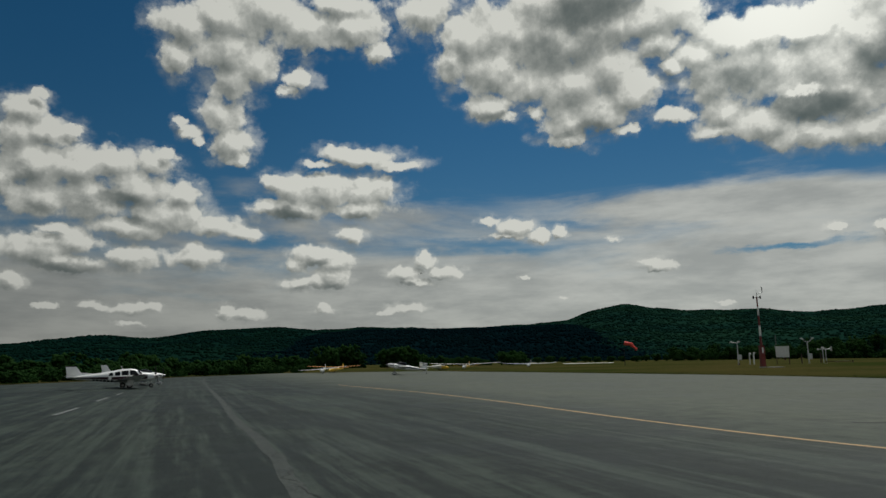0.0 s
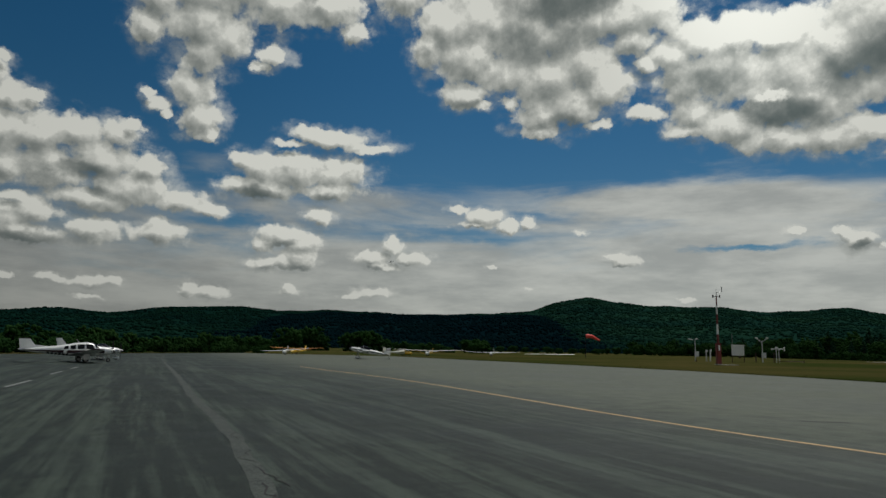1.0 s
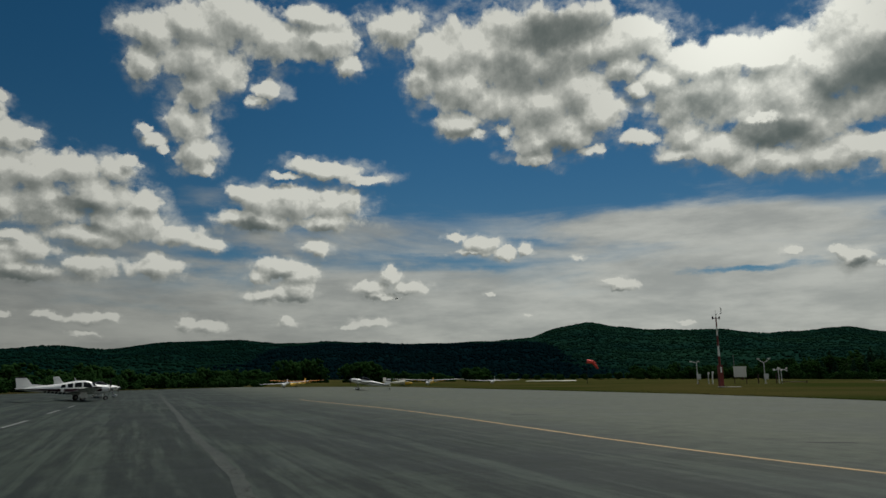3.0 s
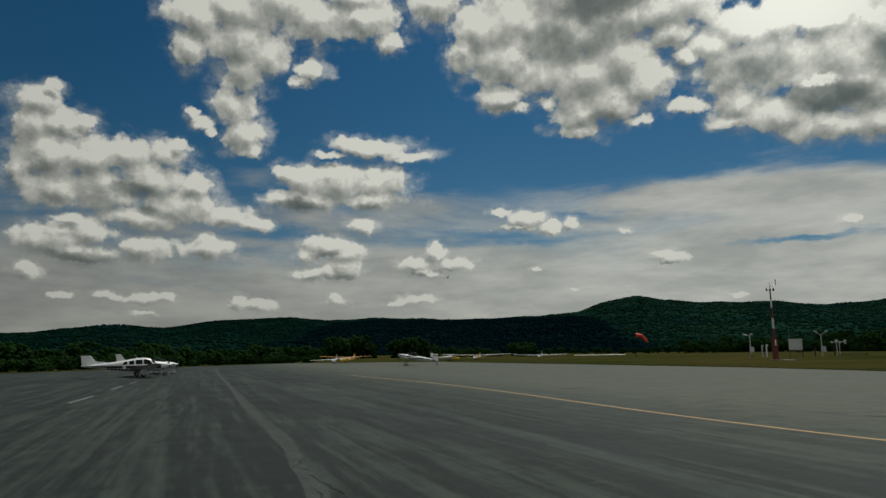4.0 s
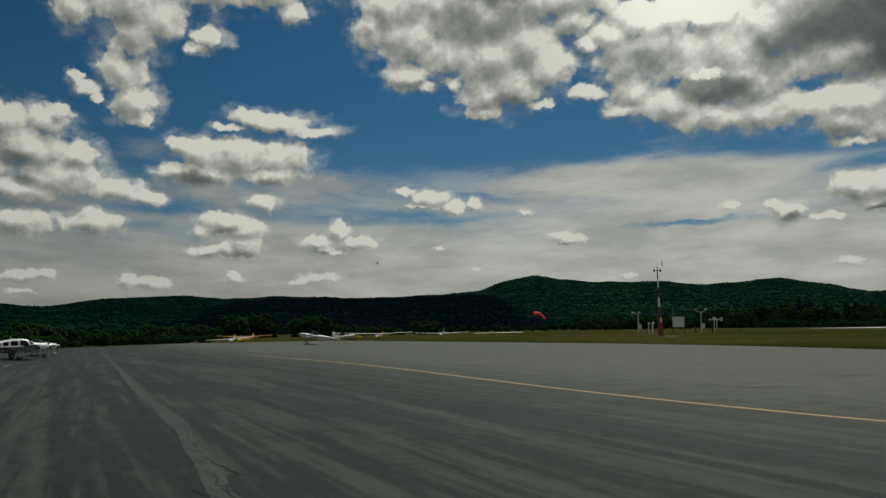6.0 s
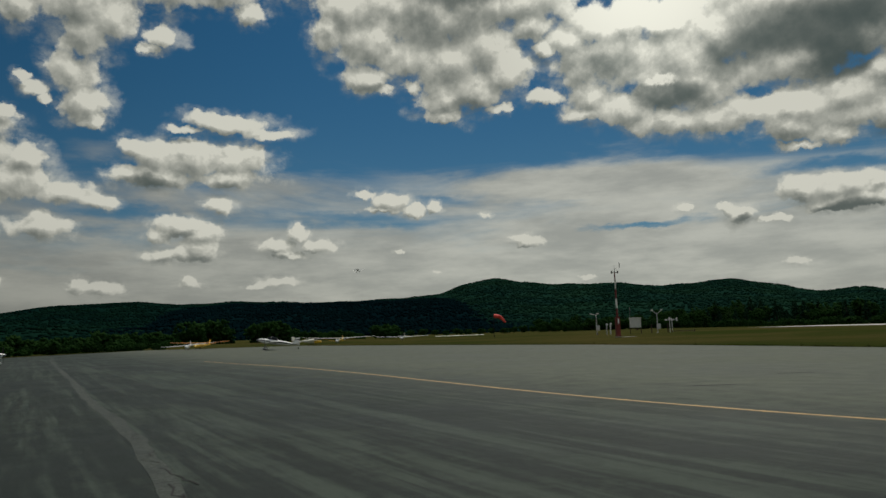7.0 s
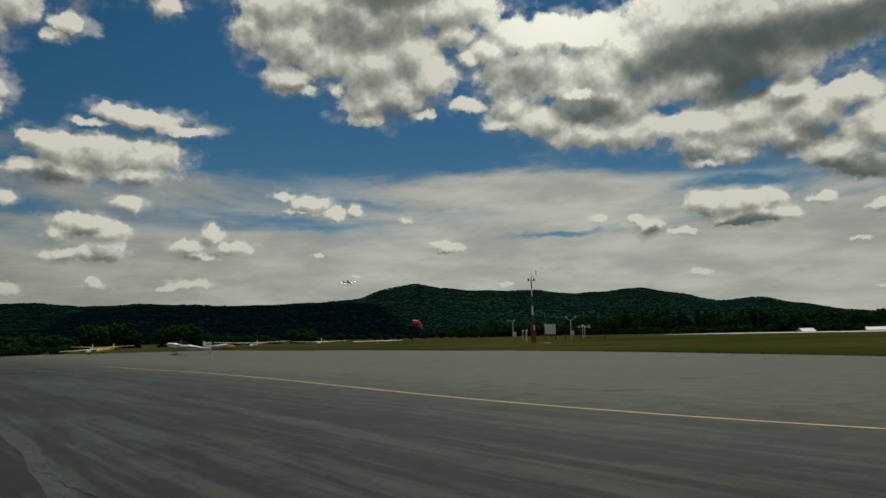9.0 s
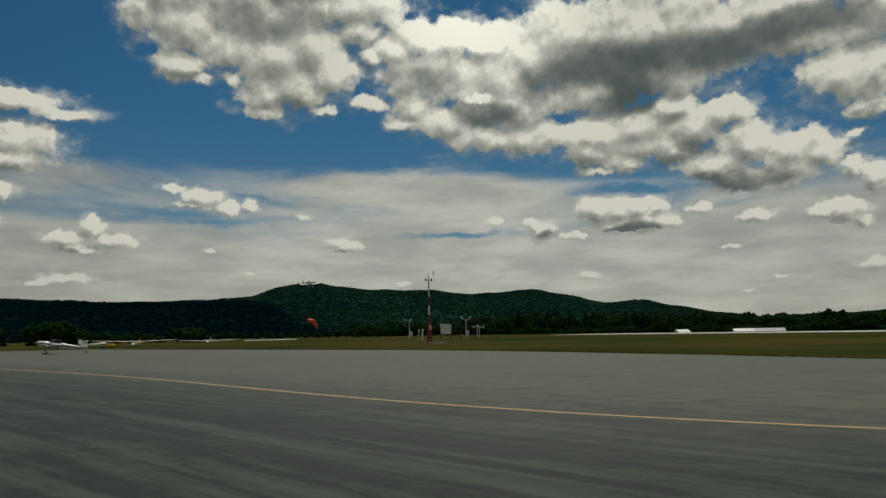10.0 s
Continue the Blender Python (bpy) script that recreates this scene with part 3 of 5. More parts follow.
def build_hill_woods():
    rng = np.random.default_rng(4)

    def scatter(count, a0, a1, r0, r1, height, size, tall):
        out = []
        for _ in range(count):
            az, r = rng.uniform(a0, a1), r0 + (r1 - r0) * rng.random() ** 0.75
            q = rng.uniform(*size)
            out.append((math.sin(radians(az)) * r, math.cos(radians(az)) * r, height(az, r) + q * tall * 0.35, q, q * tall * rng.uniform(0.8, 1.35)))
        return out

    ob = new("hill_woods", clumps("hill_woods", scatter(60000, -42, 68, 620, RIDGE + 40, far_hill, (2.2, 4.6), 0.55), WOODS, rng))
    tagged(ob, "green woods covering the hillsides, coloured sunlit in the east, cloud-shaded in the west", "woods", kind="stuff")
    # Ridge trees in the same colour with the cloud shadow painted in.
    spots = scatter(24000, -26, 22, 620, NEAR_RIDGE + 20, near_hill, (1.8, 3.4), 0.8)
    ob = new("ridge_woods", clumps("ridge_woods", spots, SHADED_WOODS, rng))
    tagged(ob, "dense woods covering the ridge, with cloud shadow in their colour", "woods", kind="stuff")


build_ground()
build_apron()
build_hills()
build_hill_woods()



# ---------------- helpers for things ----------------


def part(name, geo, mat, parent, label="", smooth=True):
    """One mesh object under a thing or a part; geo is a bmesh, or verts and faces."""
    me = bpy.data.meshes.new(name)
    if isinstance(geo, bmesh.types.BMesh):
        bmesh.ops.recalc_face_normals(geo, faces=geo.faces)
        geo.to_mesh(me)
        geo.free()
    else:
        bm = bmesh.new()
        vs = [bm.verts.new(v) for v in geo[0]]
        for f in geo[1]:
            bm.faces.new([vs[i] for i in f])
        bmesh.ops.recalc_face_normals(bm, faces=bm.faces)
        bm.to_mesh(me)
        bm.free()
    me.materials.append(mat)
    if smooth:
        me.shade_smooth()
        me.set_sharp_from_angle(angle=radians(42))
    ob = new(name, me)
    ob.parent = parent
    if label:
        ob["label"] = label
    return ob


def scaled(m, s):
    return m @ Matrix.Diagonal((s, s, s, 1))


def thing(name, m, label, category, group=""):
    ob = new(name)
    ob.matrix_basis = m
    return tagged(ob, label, category, group)


def loft(rings, caps=True):
    k = len(rings[0])
    verts = [v for r in rings for v in r]
    faces = [(j * k + i, j * k + (i + 1) % k, (j + 1) * k + (i + 1) % k, (j + 1) * k + i) for j in range(len(rings) - 1) for i in range(k)]
    if caps:
        faces += [tuple(range(k - 1, -1, -1)), tuple((len(rings) - 1) * k + i for i in range(k))]
    return verts, faces


def tube(path, radius, k=8):
    """A round bar along a path; radius is one number or one a point."""
    rings = []
    path = [Vector(q) for q in path]
    for i, q in enumerate(path):
        d = (path[min(i + 1, len(path) - 1)] - path[max(i - 1, 0)]).normalized()
        s = d.orthogonal().normalized()
        t = d.cross(s)
        r = radius if isinstance(radius, (int, float)) else radius[i]
        rings.append([q + (s * math.cos(a) + t * math.sin(a)) * r for a in (2 * math.pi * j / k for j in range(k))])
    return loft(rings)


def block(cx, cy, cz, sx, sy, sz, bevel=0.02):
    bm = bmesh.new()
    bmesh.ops.create_cube(bm, size=1, matrix=Matrix.LocRotScale((cx, cy, cz), None, (sx, sy, sz)))
    if bevel:
        bmesh.ops.bevel(bm, geom=list(bm.edges), offset=min(bevel, 0.3 * min(sx, sy, sz)), segments=2, affect="EDGES")
    return bm


def wheel_geo(c, r, w, axis="y", k=20):
    """A tyre with rounded shoulders."""
    c = Vector(c)
    rings = []
    for dy, rr in ((-0.5, 0.55), (-0.5, 0.86), (-0.3, 1.0), (0.3, 1.0), (0.5, 0.86), (0.5, 0.55)):
        rings.append([c + Vector((math.cos(a) * rr * r, dy * w, math.sin(a) * rr * r)) for a in (2 * math.pi * j / k for j in range(k))])
    return loft(rings)


class Hull:
    """A fuselage skin: stations of x, centre height, half width, half height above, half height below, squareness."""

    def __init__(self, stations):
        self.s = np.array(stations, dtype=float)

    def at(self, x, a, off=0.0):
        c, w, t, b, q = (np.interp(x, self.s[:, 0], self.s[:, i]) for i in range(1, 6))
        ca, sa = math.cos(a), math.sin(a)
        y = (w + off) * math.copysign(abs(ca) ** (2 / q), ca)
        z = c + ((t if sa >= 0 else b) + off) * math.copysign(abs(sa) ** (2 / q), sa)
        return (x, y, z)

    def skin(self, k=24, step=0.16):
        xs = set(self.s[:, 0])
        x = self.s[0, 0]
        while x < self.s[-1, 0]:
            xs.add(round(x, 3))
            x += step
        return loft([[self.at(x, 2 * math.pi * j / k) for j in range(k)] for x in sorted(xs)])

    def patch(self, x0, x1, a0, a1, off=0.006, nx=10, na=8, slant=0.0, slant2=None):
        """A thin panel on the skin, angles in degrees from the starboard beam upwards (-y is starboard)."""
        slant2 = slant if slant2 is None else slant2
        verts, faces = [], []
        for j in range(na + 1):
            v = j / na
            a = radians(a0 + (a1 - a0) * v)
            for i in range(nx + 1):
                u = i / nx
                x = x0 + (x1 - x0) * u + (slant * (1 - u) + slant2 * u) * v
                q = self.at(x, a, off)
                verts.append(q)
        for j in range(na):
            for i in range(nx):
                faces.append((j * (nx + 1) + i, j * (nx + 1) + i + 1, (j + 1) * (nx + 1) + i + 1, (j + 1) * (nx + 1) + i))
        return verts, faces


FOIL = [(1.0, 0.0), (0.75, 0.035), (0.45, 0.058), (0.2, 0.06), (0.06, 0.036), (0.0, 0.0), (0.06, -0.022), (0.2, -0.03), (0.45, -0.028), (0.75, -0.016)]


def blade(root, tip, up=(0, 0, 1), thick=1.0, rounded=True, n=7):
    """A wing, tailplane or fin: root and tip are (leading-edge point, chord); the chord runs aft (-x)."""
    (r0, c0), (r1, c1) = root, tip
    r0, r1, up = Vector(r0), Vector(r1), Vector(up)
    rings = []
    steps = [i / n for i in range(n + 1)] + ([1.012, 1.02] if rounded else [])
    for u in steps:
        o, c = r0.lerp(r1, u), c0 + (c1 - c0) * u
        h = 1.0
        if u > 1.015:
            h, c, o = 0.1, c * 0.82, o + Vector((-c * 0.08, 0, 0))
        elif u > 1:
            h, c, o = 0.6, c * 0.94, o + Vector((-c * 0.03, 0, 0))
        rings.append([o + Vector((-fx * c, 0, 0)) + up * (fz * c * thick * h) for fx, fz in FOIL])
    return loft(rings)


def propeller(parent, x, z, radius, n, turn, blade_mat, spinner_mat, rs=0.16):
    prop = part("propeller", tube([(x - 0.04, 0, z), (x + 0.03, 0, z)], 0.07, 12), blade_mat, parent)
    for i in range(n):
        a = radians(turn) + 2 * math.pi * i / n
        d, s = Vector((0, math.cos(a), math.sin(a))), Vector((0, -math.sin(a), math.cos(a)))
        rings = []
        for u, c, tw in ((0.08, 0.05, 60), (0.3, 0.085, 42), (0.6, 0.09, 28), (0.9, 0.065, 20), (1.0, 0.02, 18)):
            o, q = Vector((x, 0, z)) + d * radius * u, radians(tw)
            w = s * math.cos(q) + Vector((1, 0, 0)) * math.sin(q)
            t = s.cross(d) * 0 + (Vector((1, 0, 0)) * math.cos(q) - s * math.sin(q))
            rings.append([o + w * c, o + t * 0.014, o - w * c, o - t * 0.014])
        part("blade", loft(rings), blade_mat, prop)
    cone = [[(x + dx, rr * math.cos(a), z + rr * math.sin(a)) for a in (2 * math.pi * j / 16 for j in range(16))]
            for dx, rr in ((-0.05, rs), (0.05, rs * 0.95), (0.16, rs * 0.72), (0.25, rs * 0.38), (0.29, 0.012))]
    part("spinner", loft(cone), spinner_mat, prop, "polished spinner")
    return prop


def landing_wheel(parent, top, bottom, r, w, leg=0.045, pants=None):
    """A strut with a wheel on it, and a fairing where it has one."""
    strut = part("strut", tube([top, (bottom[0], bottom[1], bottom[2] + r)], leg), STEEL, parent)
    part("tyre", wheel_geo((bottom[0], bottom[1], bottom[2] + r), r, w), RUBBER, strut, "black rubber tyre")
    part("hub", tube([(bottom[0], bottom[1] - w * 0.52, bottom[2] + r), (bottom[0], bottom[1] + w * 0.52, bottom[2] + r)], r * 0.5, 12), STEEL, strut)
    if pants:
        x, y, z = bottom
        hull = Hull([(x - 0.42, z + r * 1.15, 0.015, 0.02, 0.02, 2), (x - 0.2, z + r * 1.15, w * 0.55, r * 0.5, r * 0.55, 2.2), (x + 0.1, z + r * 1.15, w * 0.8, r * 0.75, r * 0.8, 2.4),
                     (x + 0.27, z + r * 1.15, w * 0.5, r * 0.5, r * 0.5, 2.2), (x + 0.34, z + r * 1.1, 0.015, 0.03, 0.03, 2)])
        v, f = hull.skin(14, 0.08)
        part("wheel_fairing", ([(q[0], q[1] + y, q[2]) for q in v], f), pants, strut)


WHITE = surface("aircraft white paint", (0.72, 0.72, 0.70), (0.56, 0.56, 0.53), 0.28, scale=1.2, amount=0.6, coat=0.3)
CREAM = surface("glider cream gelcoat", (0.84, 0.82, 0.72), (0.70, 0.68, 0.58), 0.35, scale=1.0, amount=0.5, coat=0.3)
YELLOW = surface("glider yellow paint", (0.86, 0.52, 0.04), (0.66, 0.38, 0.03), 0.38, scale=1.0, amount=0.5, coat=0.3)
ORANGE = surface("glider orange fabric", (0.62, 0.26, 0.03), (0.45, 0.18, 0.03), 0.45, scale=1.0, amount=0.5)
MAROON = surface("dark stripe paint", (0.022, 0.008, 0.011), (0.012, 0.006, 0.008), 0.4, scale=2.0)
SILVER = surface("silver grey paint", (0.46, 0.47, 0.47), (0.33, 0.34, 0.34), 0.32, 0.2, scale=1.5, amount=0.6, coat=0.3)
GLASS = surface("dark cockpit glass", (0.004, 0.005, 0.006), (0.007, 0.008, 0.009), 0.12, scale=2.0)
RUBBER = surface("rubber", (0.012, 0.012, 0.012), (0.025, 0.024, 0.022), 0.8, scale=8)
STEEL = surface("dull steel", (0.30, 0.30, 0.30), (0.18, 0.17, 0.16), 0.4, 0.9, scale=5)
BLACK = surface("black paint", (0.010, 0.010, 0.011), (0.02, 0.02, 0.02), 0.45, scale=4)
RED = surface("red mast paint", (0.17, 0.014, 0.010), (0.10, 0.013, 0.010), 0.5, scale=2, amount=0.7)
SOCK = surface("red windsock nylon", (0.85, 0.085, 0.06), (0.70, 0.06, 0.045), 0.7, scale=2, amount=0.6)
GALV = surface("galvanised steel", (0.62, 0.63, 0.62), (0.44, 0.45, 0.44), 0.5, 0.2, scale=6)
BOX_WHITE = surface("weathered white enamel", (0.84, 0.84, 0.80), (0.66, 0.66, 0.62), 0.5, scale=3, amount=0.7)
BROWN = surface("rusty brown steel", (0.075, 0.045, 0.03), (0.045, 0.03, 0.022), 0.75, scale=5, amount=0.8)
CONCRETE = surface("pale concrete", (0.42, 0.41, 0.38), (0.30, 0.29, 0.27), 0.85, scale=0.05, amount=0.7)
METAL_WALL = surface("white sheet-metal cladding", (0.68, 0.68, 0.64), (0.55, 0.55, 0.52), 0.5, scale=0.3, amount=0.6)
METAL_ROOF = surface("grey sheet-metal roofing", (0.42, 0.42, 0.41), (0.32, 0.32, 0.31), 0.4, 0.3, scale=0.3, amount=0.6)
SEAM = surface("pale worn seam filler", (0.026, 0.034, 0.026), (0.009, 0.014, 0.011), 0.85, scale=1.6, amount=1.0, bump=0.01, bump_scale=20)
CRACK = surface("open crack", (0.008, 0.008, 0.008), (0.014, 0.013, 0.012), 0.95, scale=3)
for dull in (GLASS, MAROON, BLACK):
    dull.node_tree.nodes["Principled BSDF"].inputs["Specular IOR Level"].default_value = 0.15
BARK = surface("bark", (0.055, 0.042, 0.03), (0.03, 0.024, 0.018), 0.95, scale=3, amount=0.9)
LEAVES = forest_material("hedge leaves", (0.018, 0.050, 0.0170), (0.044, 0.096, 0.027), 0.9, None, 0.5)
NEEDLES = forest_material("conifer needles", (0.013, 0.042, 0.0260), (0.027, 0.064, 0.032), 0.7, None, 0.3)


# ---------------- paving details ----------------


def ribbon(name, points, width, mat, z, rag, label="", category="", kind="structure", step=0.5):
    """A flat band along a line of points on the apron."""
    pts = []
    for (x0, y0), (x1, y1) in zip(points, points[1:]):
        k = max(1, int(math.hypot(x1 - x0, y1 - y0) / step))
        pts += [(x0 + (x1 - x0) * i / k, y0 + (y1 - y0) * i / k) for i in range(k)]
    pts.append(points[-1])
    verts, faces = [], []
    for i, (x, y) in enumerate(pts):
        xa, ya = pts[max(0, i - 1)]
        xb, yb = pts[min(len(pts) - 1, i + 1)]
        d = Vector((xb - xa, yb - ya, 0)).normalized()
        s = Vector((-d.y, d.x, 0))
        drift = s * width * rag * 0.8 * noise.noise((x * 0.6, y * 0.6, 5))
        for sign in (-1, 1):
            v = Vector((x, y, z)) + drift + s * (sign * width / 2 * (1 + rag * noise.noise((x * 2.3 + sign * 31, y * 2.3, 1))))
            verts.append(tuple(v))
    for i in range(len(pts) - 1):
        faces.append((2 * i, 2 * i + 1, 2 * i + 3, 2 * i + 2))
    ob = mesh_object(name, verts, faces, mat)
    if label:
        tagged(ob, label, category, kind=kind)
    return ob


def paving_details():
    seam_line = [(-34, 96), (-26.9, 75.4), (-9.9, 30.5), (-6.4, 21), (-3.6, 13.9), (-2.35, 10.4), (-1.45, 7.6), (0.6, 2), (3, -6)]
    ribbon("seam", seam_line, 0.28, SEAM, 0.004, 0.45, "pale filled seam between paving lanes", "seam")
    taxi = [(17.3443 -1.18719 * y +0.044243 * y ** 2 -0.00092973 * y ** 3 +0.0000065847 * y ** 4, y) for y in [3.5 + 0.8 * i for i in range(66)]]
    taxi.insert(0, (taxi[0][0] + 6.0, -4.0))
    ribbon("taxi_line", taxi, 0.16, YELLOW_PAINT, 0.005, 0.18, "worn yellow taxi line on the asphalt", "painted line")
    rng = random.Random(3)
    for x, y, n in ((-2.45, 11.1, 7), (-2.05, 9.6, 8), (-1.72, 8.5, 7), (-1.45, 7.9, 6), (-1.75, 7.7, 6), (-3.2, 13.2, 5)):
        pts = [(x, y)]
        for i in range(n):
            pts.append((pts[-1][0] + 0.05 + rng.uniform(-0.13, 0.13), pts[-1][1] - rng.uniform(0.1, 0.22)))
        ribbon("crack", pts, 0.022, CRACK, 0.008, 1.4, "ragged open crack in the seam", "crack", step=0.06)
    for a, b in (((-14.3, 25.0), (-15.8, 29.4)), ((-17.9, 35.0), (-19.3, 39.0)), ((-20.6, 42.6), (-21.6, 45.6))):
        tagged(strip("dashed_line", a, b, 0.13, WHITE_LINE, rag=0.35), "worn white painted dash on the asphalt", "painted line", "dashes by the parked aircraft", kind="structure")
    for x, y, w in ((10.6, 16.9, 0.16), (15.2, 19.6, 0.22), (5.2, 31.0, 0.2)):
        ribbon("oil_stain", [(x - 0.55, y + 0.1), (x, y), (x + 0.6, y - 0.12)], w, CRACK, 0.004, 0.9, "dark oil stain on the asphalt", "stain", step=0.12)
    runway = ribbon("runway", [(112, -900), (112, 160)], 1, CONCRETE, 0.5, 0, "pale concrete runway beyond the grass", "runway", step=60)
    for v in runway.data.vertices:
        v.co.x = 111 if v.co.x < 112 else 134
        v.co.z = 0.52


# ---------------- aircraft ----------------


def touring_aircraft():
    """Low-wing single with a retractable nosewheel gear."""
    p = thing("touring_aircraft", scaled(pose(-26.75, 56.9, 0, 0, 0, 37), 0.885), "white low-wing touring aircraft with dark maroon stripe, parked on asphalt", "aircraft")
    hull = Hull([(-5.0, 1.10, 0.03, 0.05, 0.05, 2), (-4.3, 1.09, 0.16, 0.15, 0.17, 2), (-2.4, 1.07, 0.42, 0.36, 0.38, 2.2), (-1.5, 1.06, 0.54, 0.50, 0.46, 2.5), (-0.5, 1.06, 0.60, 0.70, 0.52, 2.6),
                 (0.4, 1.05, 0.61, 0.77, 0.52, 2.6), (0.9, 1.05, 0.61, 0.68, 0.50, 2.5), (1.35, 1.05, 0.58, 0.42, 0.47, 2.5), (2.2, 1.05, 0.50, 0.33, 0.40, 2.5), (2.5, 1.06, 0.36, 0.26, 0.32, 2.3), (2.6, 1.06, 0.2, 0.18, 0.2, 2)])
    part("fuselage", hull.skin(28), WHITE, p)
    for side, name in ((-1, "starboard"), (1, "port")):
        def pan(nm, x0, x1, a0, a1, mat, lab="", off=0.008, sl=0.0, sl2=None):
            b0, b1 = (180 - a0, 180 - a1) if side < 0 else (a0, a1)
            return part(nm, hull.patch(x0, x1, b0, b1, off, slant=sl, slant2=sl2), mat, p, lab)

        pan("stripe", -4.6, 2.45, -26, 1, MAROON, "dark maroon stripe along the side", 0.006)
        pan("windscreen", 1.06, 1.36, 22, 88, GLASS, "tinted windscreen", 0.01, sl=-0.30, sl2=-0.40)
        pan("window", 0.22, 0.98, 6, 47, GLASS, "dark cabin window", 0.01, sl=-0.02, sl2=-0.26)
        pan("window", -0.50, 0.08, 6, 45, GLASS, "dark cabin window", 0.01)
        pan("window", -1.07, -0.64, 6, 43, GLASS, "dark cabin window", 0.01)
        pan("window", -1.63, -1.23, 8, 42, GLASS, "small dark rear window", 0.01, sl=0.1, sl2=0.0)
        pan("door_seam", 0.12, 0.15, -30, 48, STEEL, "", 0.009)
        for i in range(6):
            pan("registration_bar", -2.9 + i * 0.30, -2.68 + i * 0.30, -66, -30, BLACK, "dark registration mark", 0.011)
        wing = part(name + "_wing", blade(((1.15, side * 0.45, 0.72), 2.1), ((0.75, side * 4.95, 1.22), 1.1), thick=1.3), WHITE, p)
        part("wing_tip", tube([(0.75, side * 4.98, 1.22), (0.3, side * 5.08, 1.23), (-0.35, side * 5.0, 1.22)], [0.03, 0.06, 0.02]), MAROON, wing, "maroon wing tip")
        part("aileron", blade(((-0.20, side * 2.9, 1.0), 0.42), ((-0.10, side * 4.7, 1.195), 0.3), thick=1.2, rounded=False), SILVER, wing)
        part("flap", blade(((-0.78, side * 0.65, 0.66), 0.62), ((-0.50, side * 2.75, 0.92), 0.52), up=(0.3, 0, 1), thick=1.1, rounded=False), SILVER, wing, "lowered flap").location.z = -0.04
        part("tailplane", blade(((-3.75, side * 0.1, 1.10), 1.15), ((-4.15, side * 1.85, 1.14), 0.7), thick=0.9), WHITE, p)
        landing_wheel(p, (0.1, side * 1.45, 0.9), (0.05, side * 1.45, 0.0), 0.25, 0.17)
        part("gear_door", block(0.08, side * 1.62, 0.55, 0.55, 0.02, 0.55), WHITE, p)
    fin = part("fin", blade(((-3.5, 0, 1.12), 1.45), ((-4.25, 0, 2.06), 0.85), up=(0, 1, 0), thick=1.0), WHITE, p)
    part("fin_cap", blade(((-4.23, 0, 2.05), 0.89), ((-4.26, 0, 2.13), 0.82), up=(0, 1, 0), thick=1.1), MAROON, fin, "dark fin cap")
    part("dorsal_fillet", blade(((-2.4, 0, 1.32), 1.6), ((-3.5, 0, 1.50), 0.5), up=(0, 1, 0), thick=0.5, rounded=False), WHITE, fin)
    landing_wheel(p, (2.15, 0, 0.75), (2.3, 0, 0.0), 0.19, 0.13)
    propeller(p, 2.68, 1.06, 0.98, 3, 75, BLACK, STEEL, 0.19)
    part("cowl_inlet", block(2.52, 0, 1.28, 0.06, 0.5, 0.1), BLACK, p)
    part("exhaust_pipe", tube([(1.5, -0.25, 0.62), (1.3, -0.26, 0.48)], 0.04), STEEL, p)
    part("antenna", tube([(-0.3, 0, 1.78), (-0.5, 0, 2.08)], [0.03, 0.012]), WHITE, p)
    part("antenna", tube([(-1.7, 0, 1.55), (-1.85, 0, 1.8)], [0.03, 0.012]), WHITE, p)
    part("boarding_step", block(-1.0, -0.7, 0.45, 0.25, 0.12, 0.03), BLACK, p)


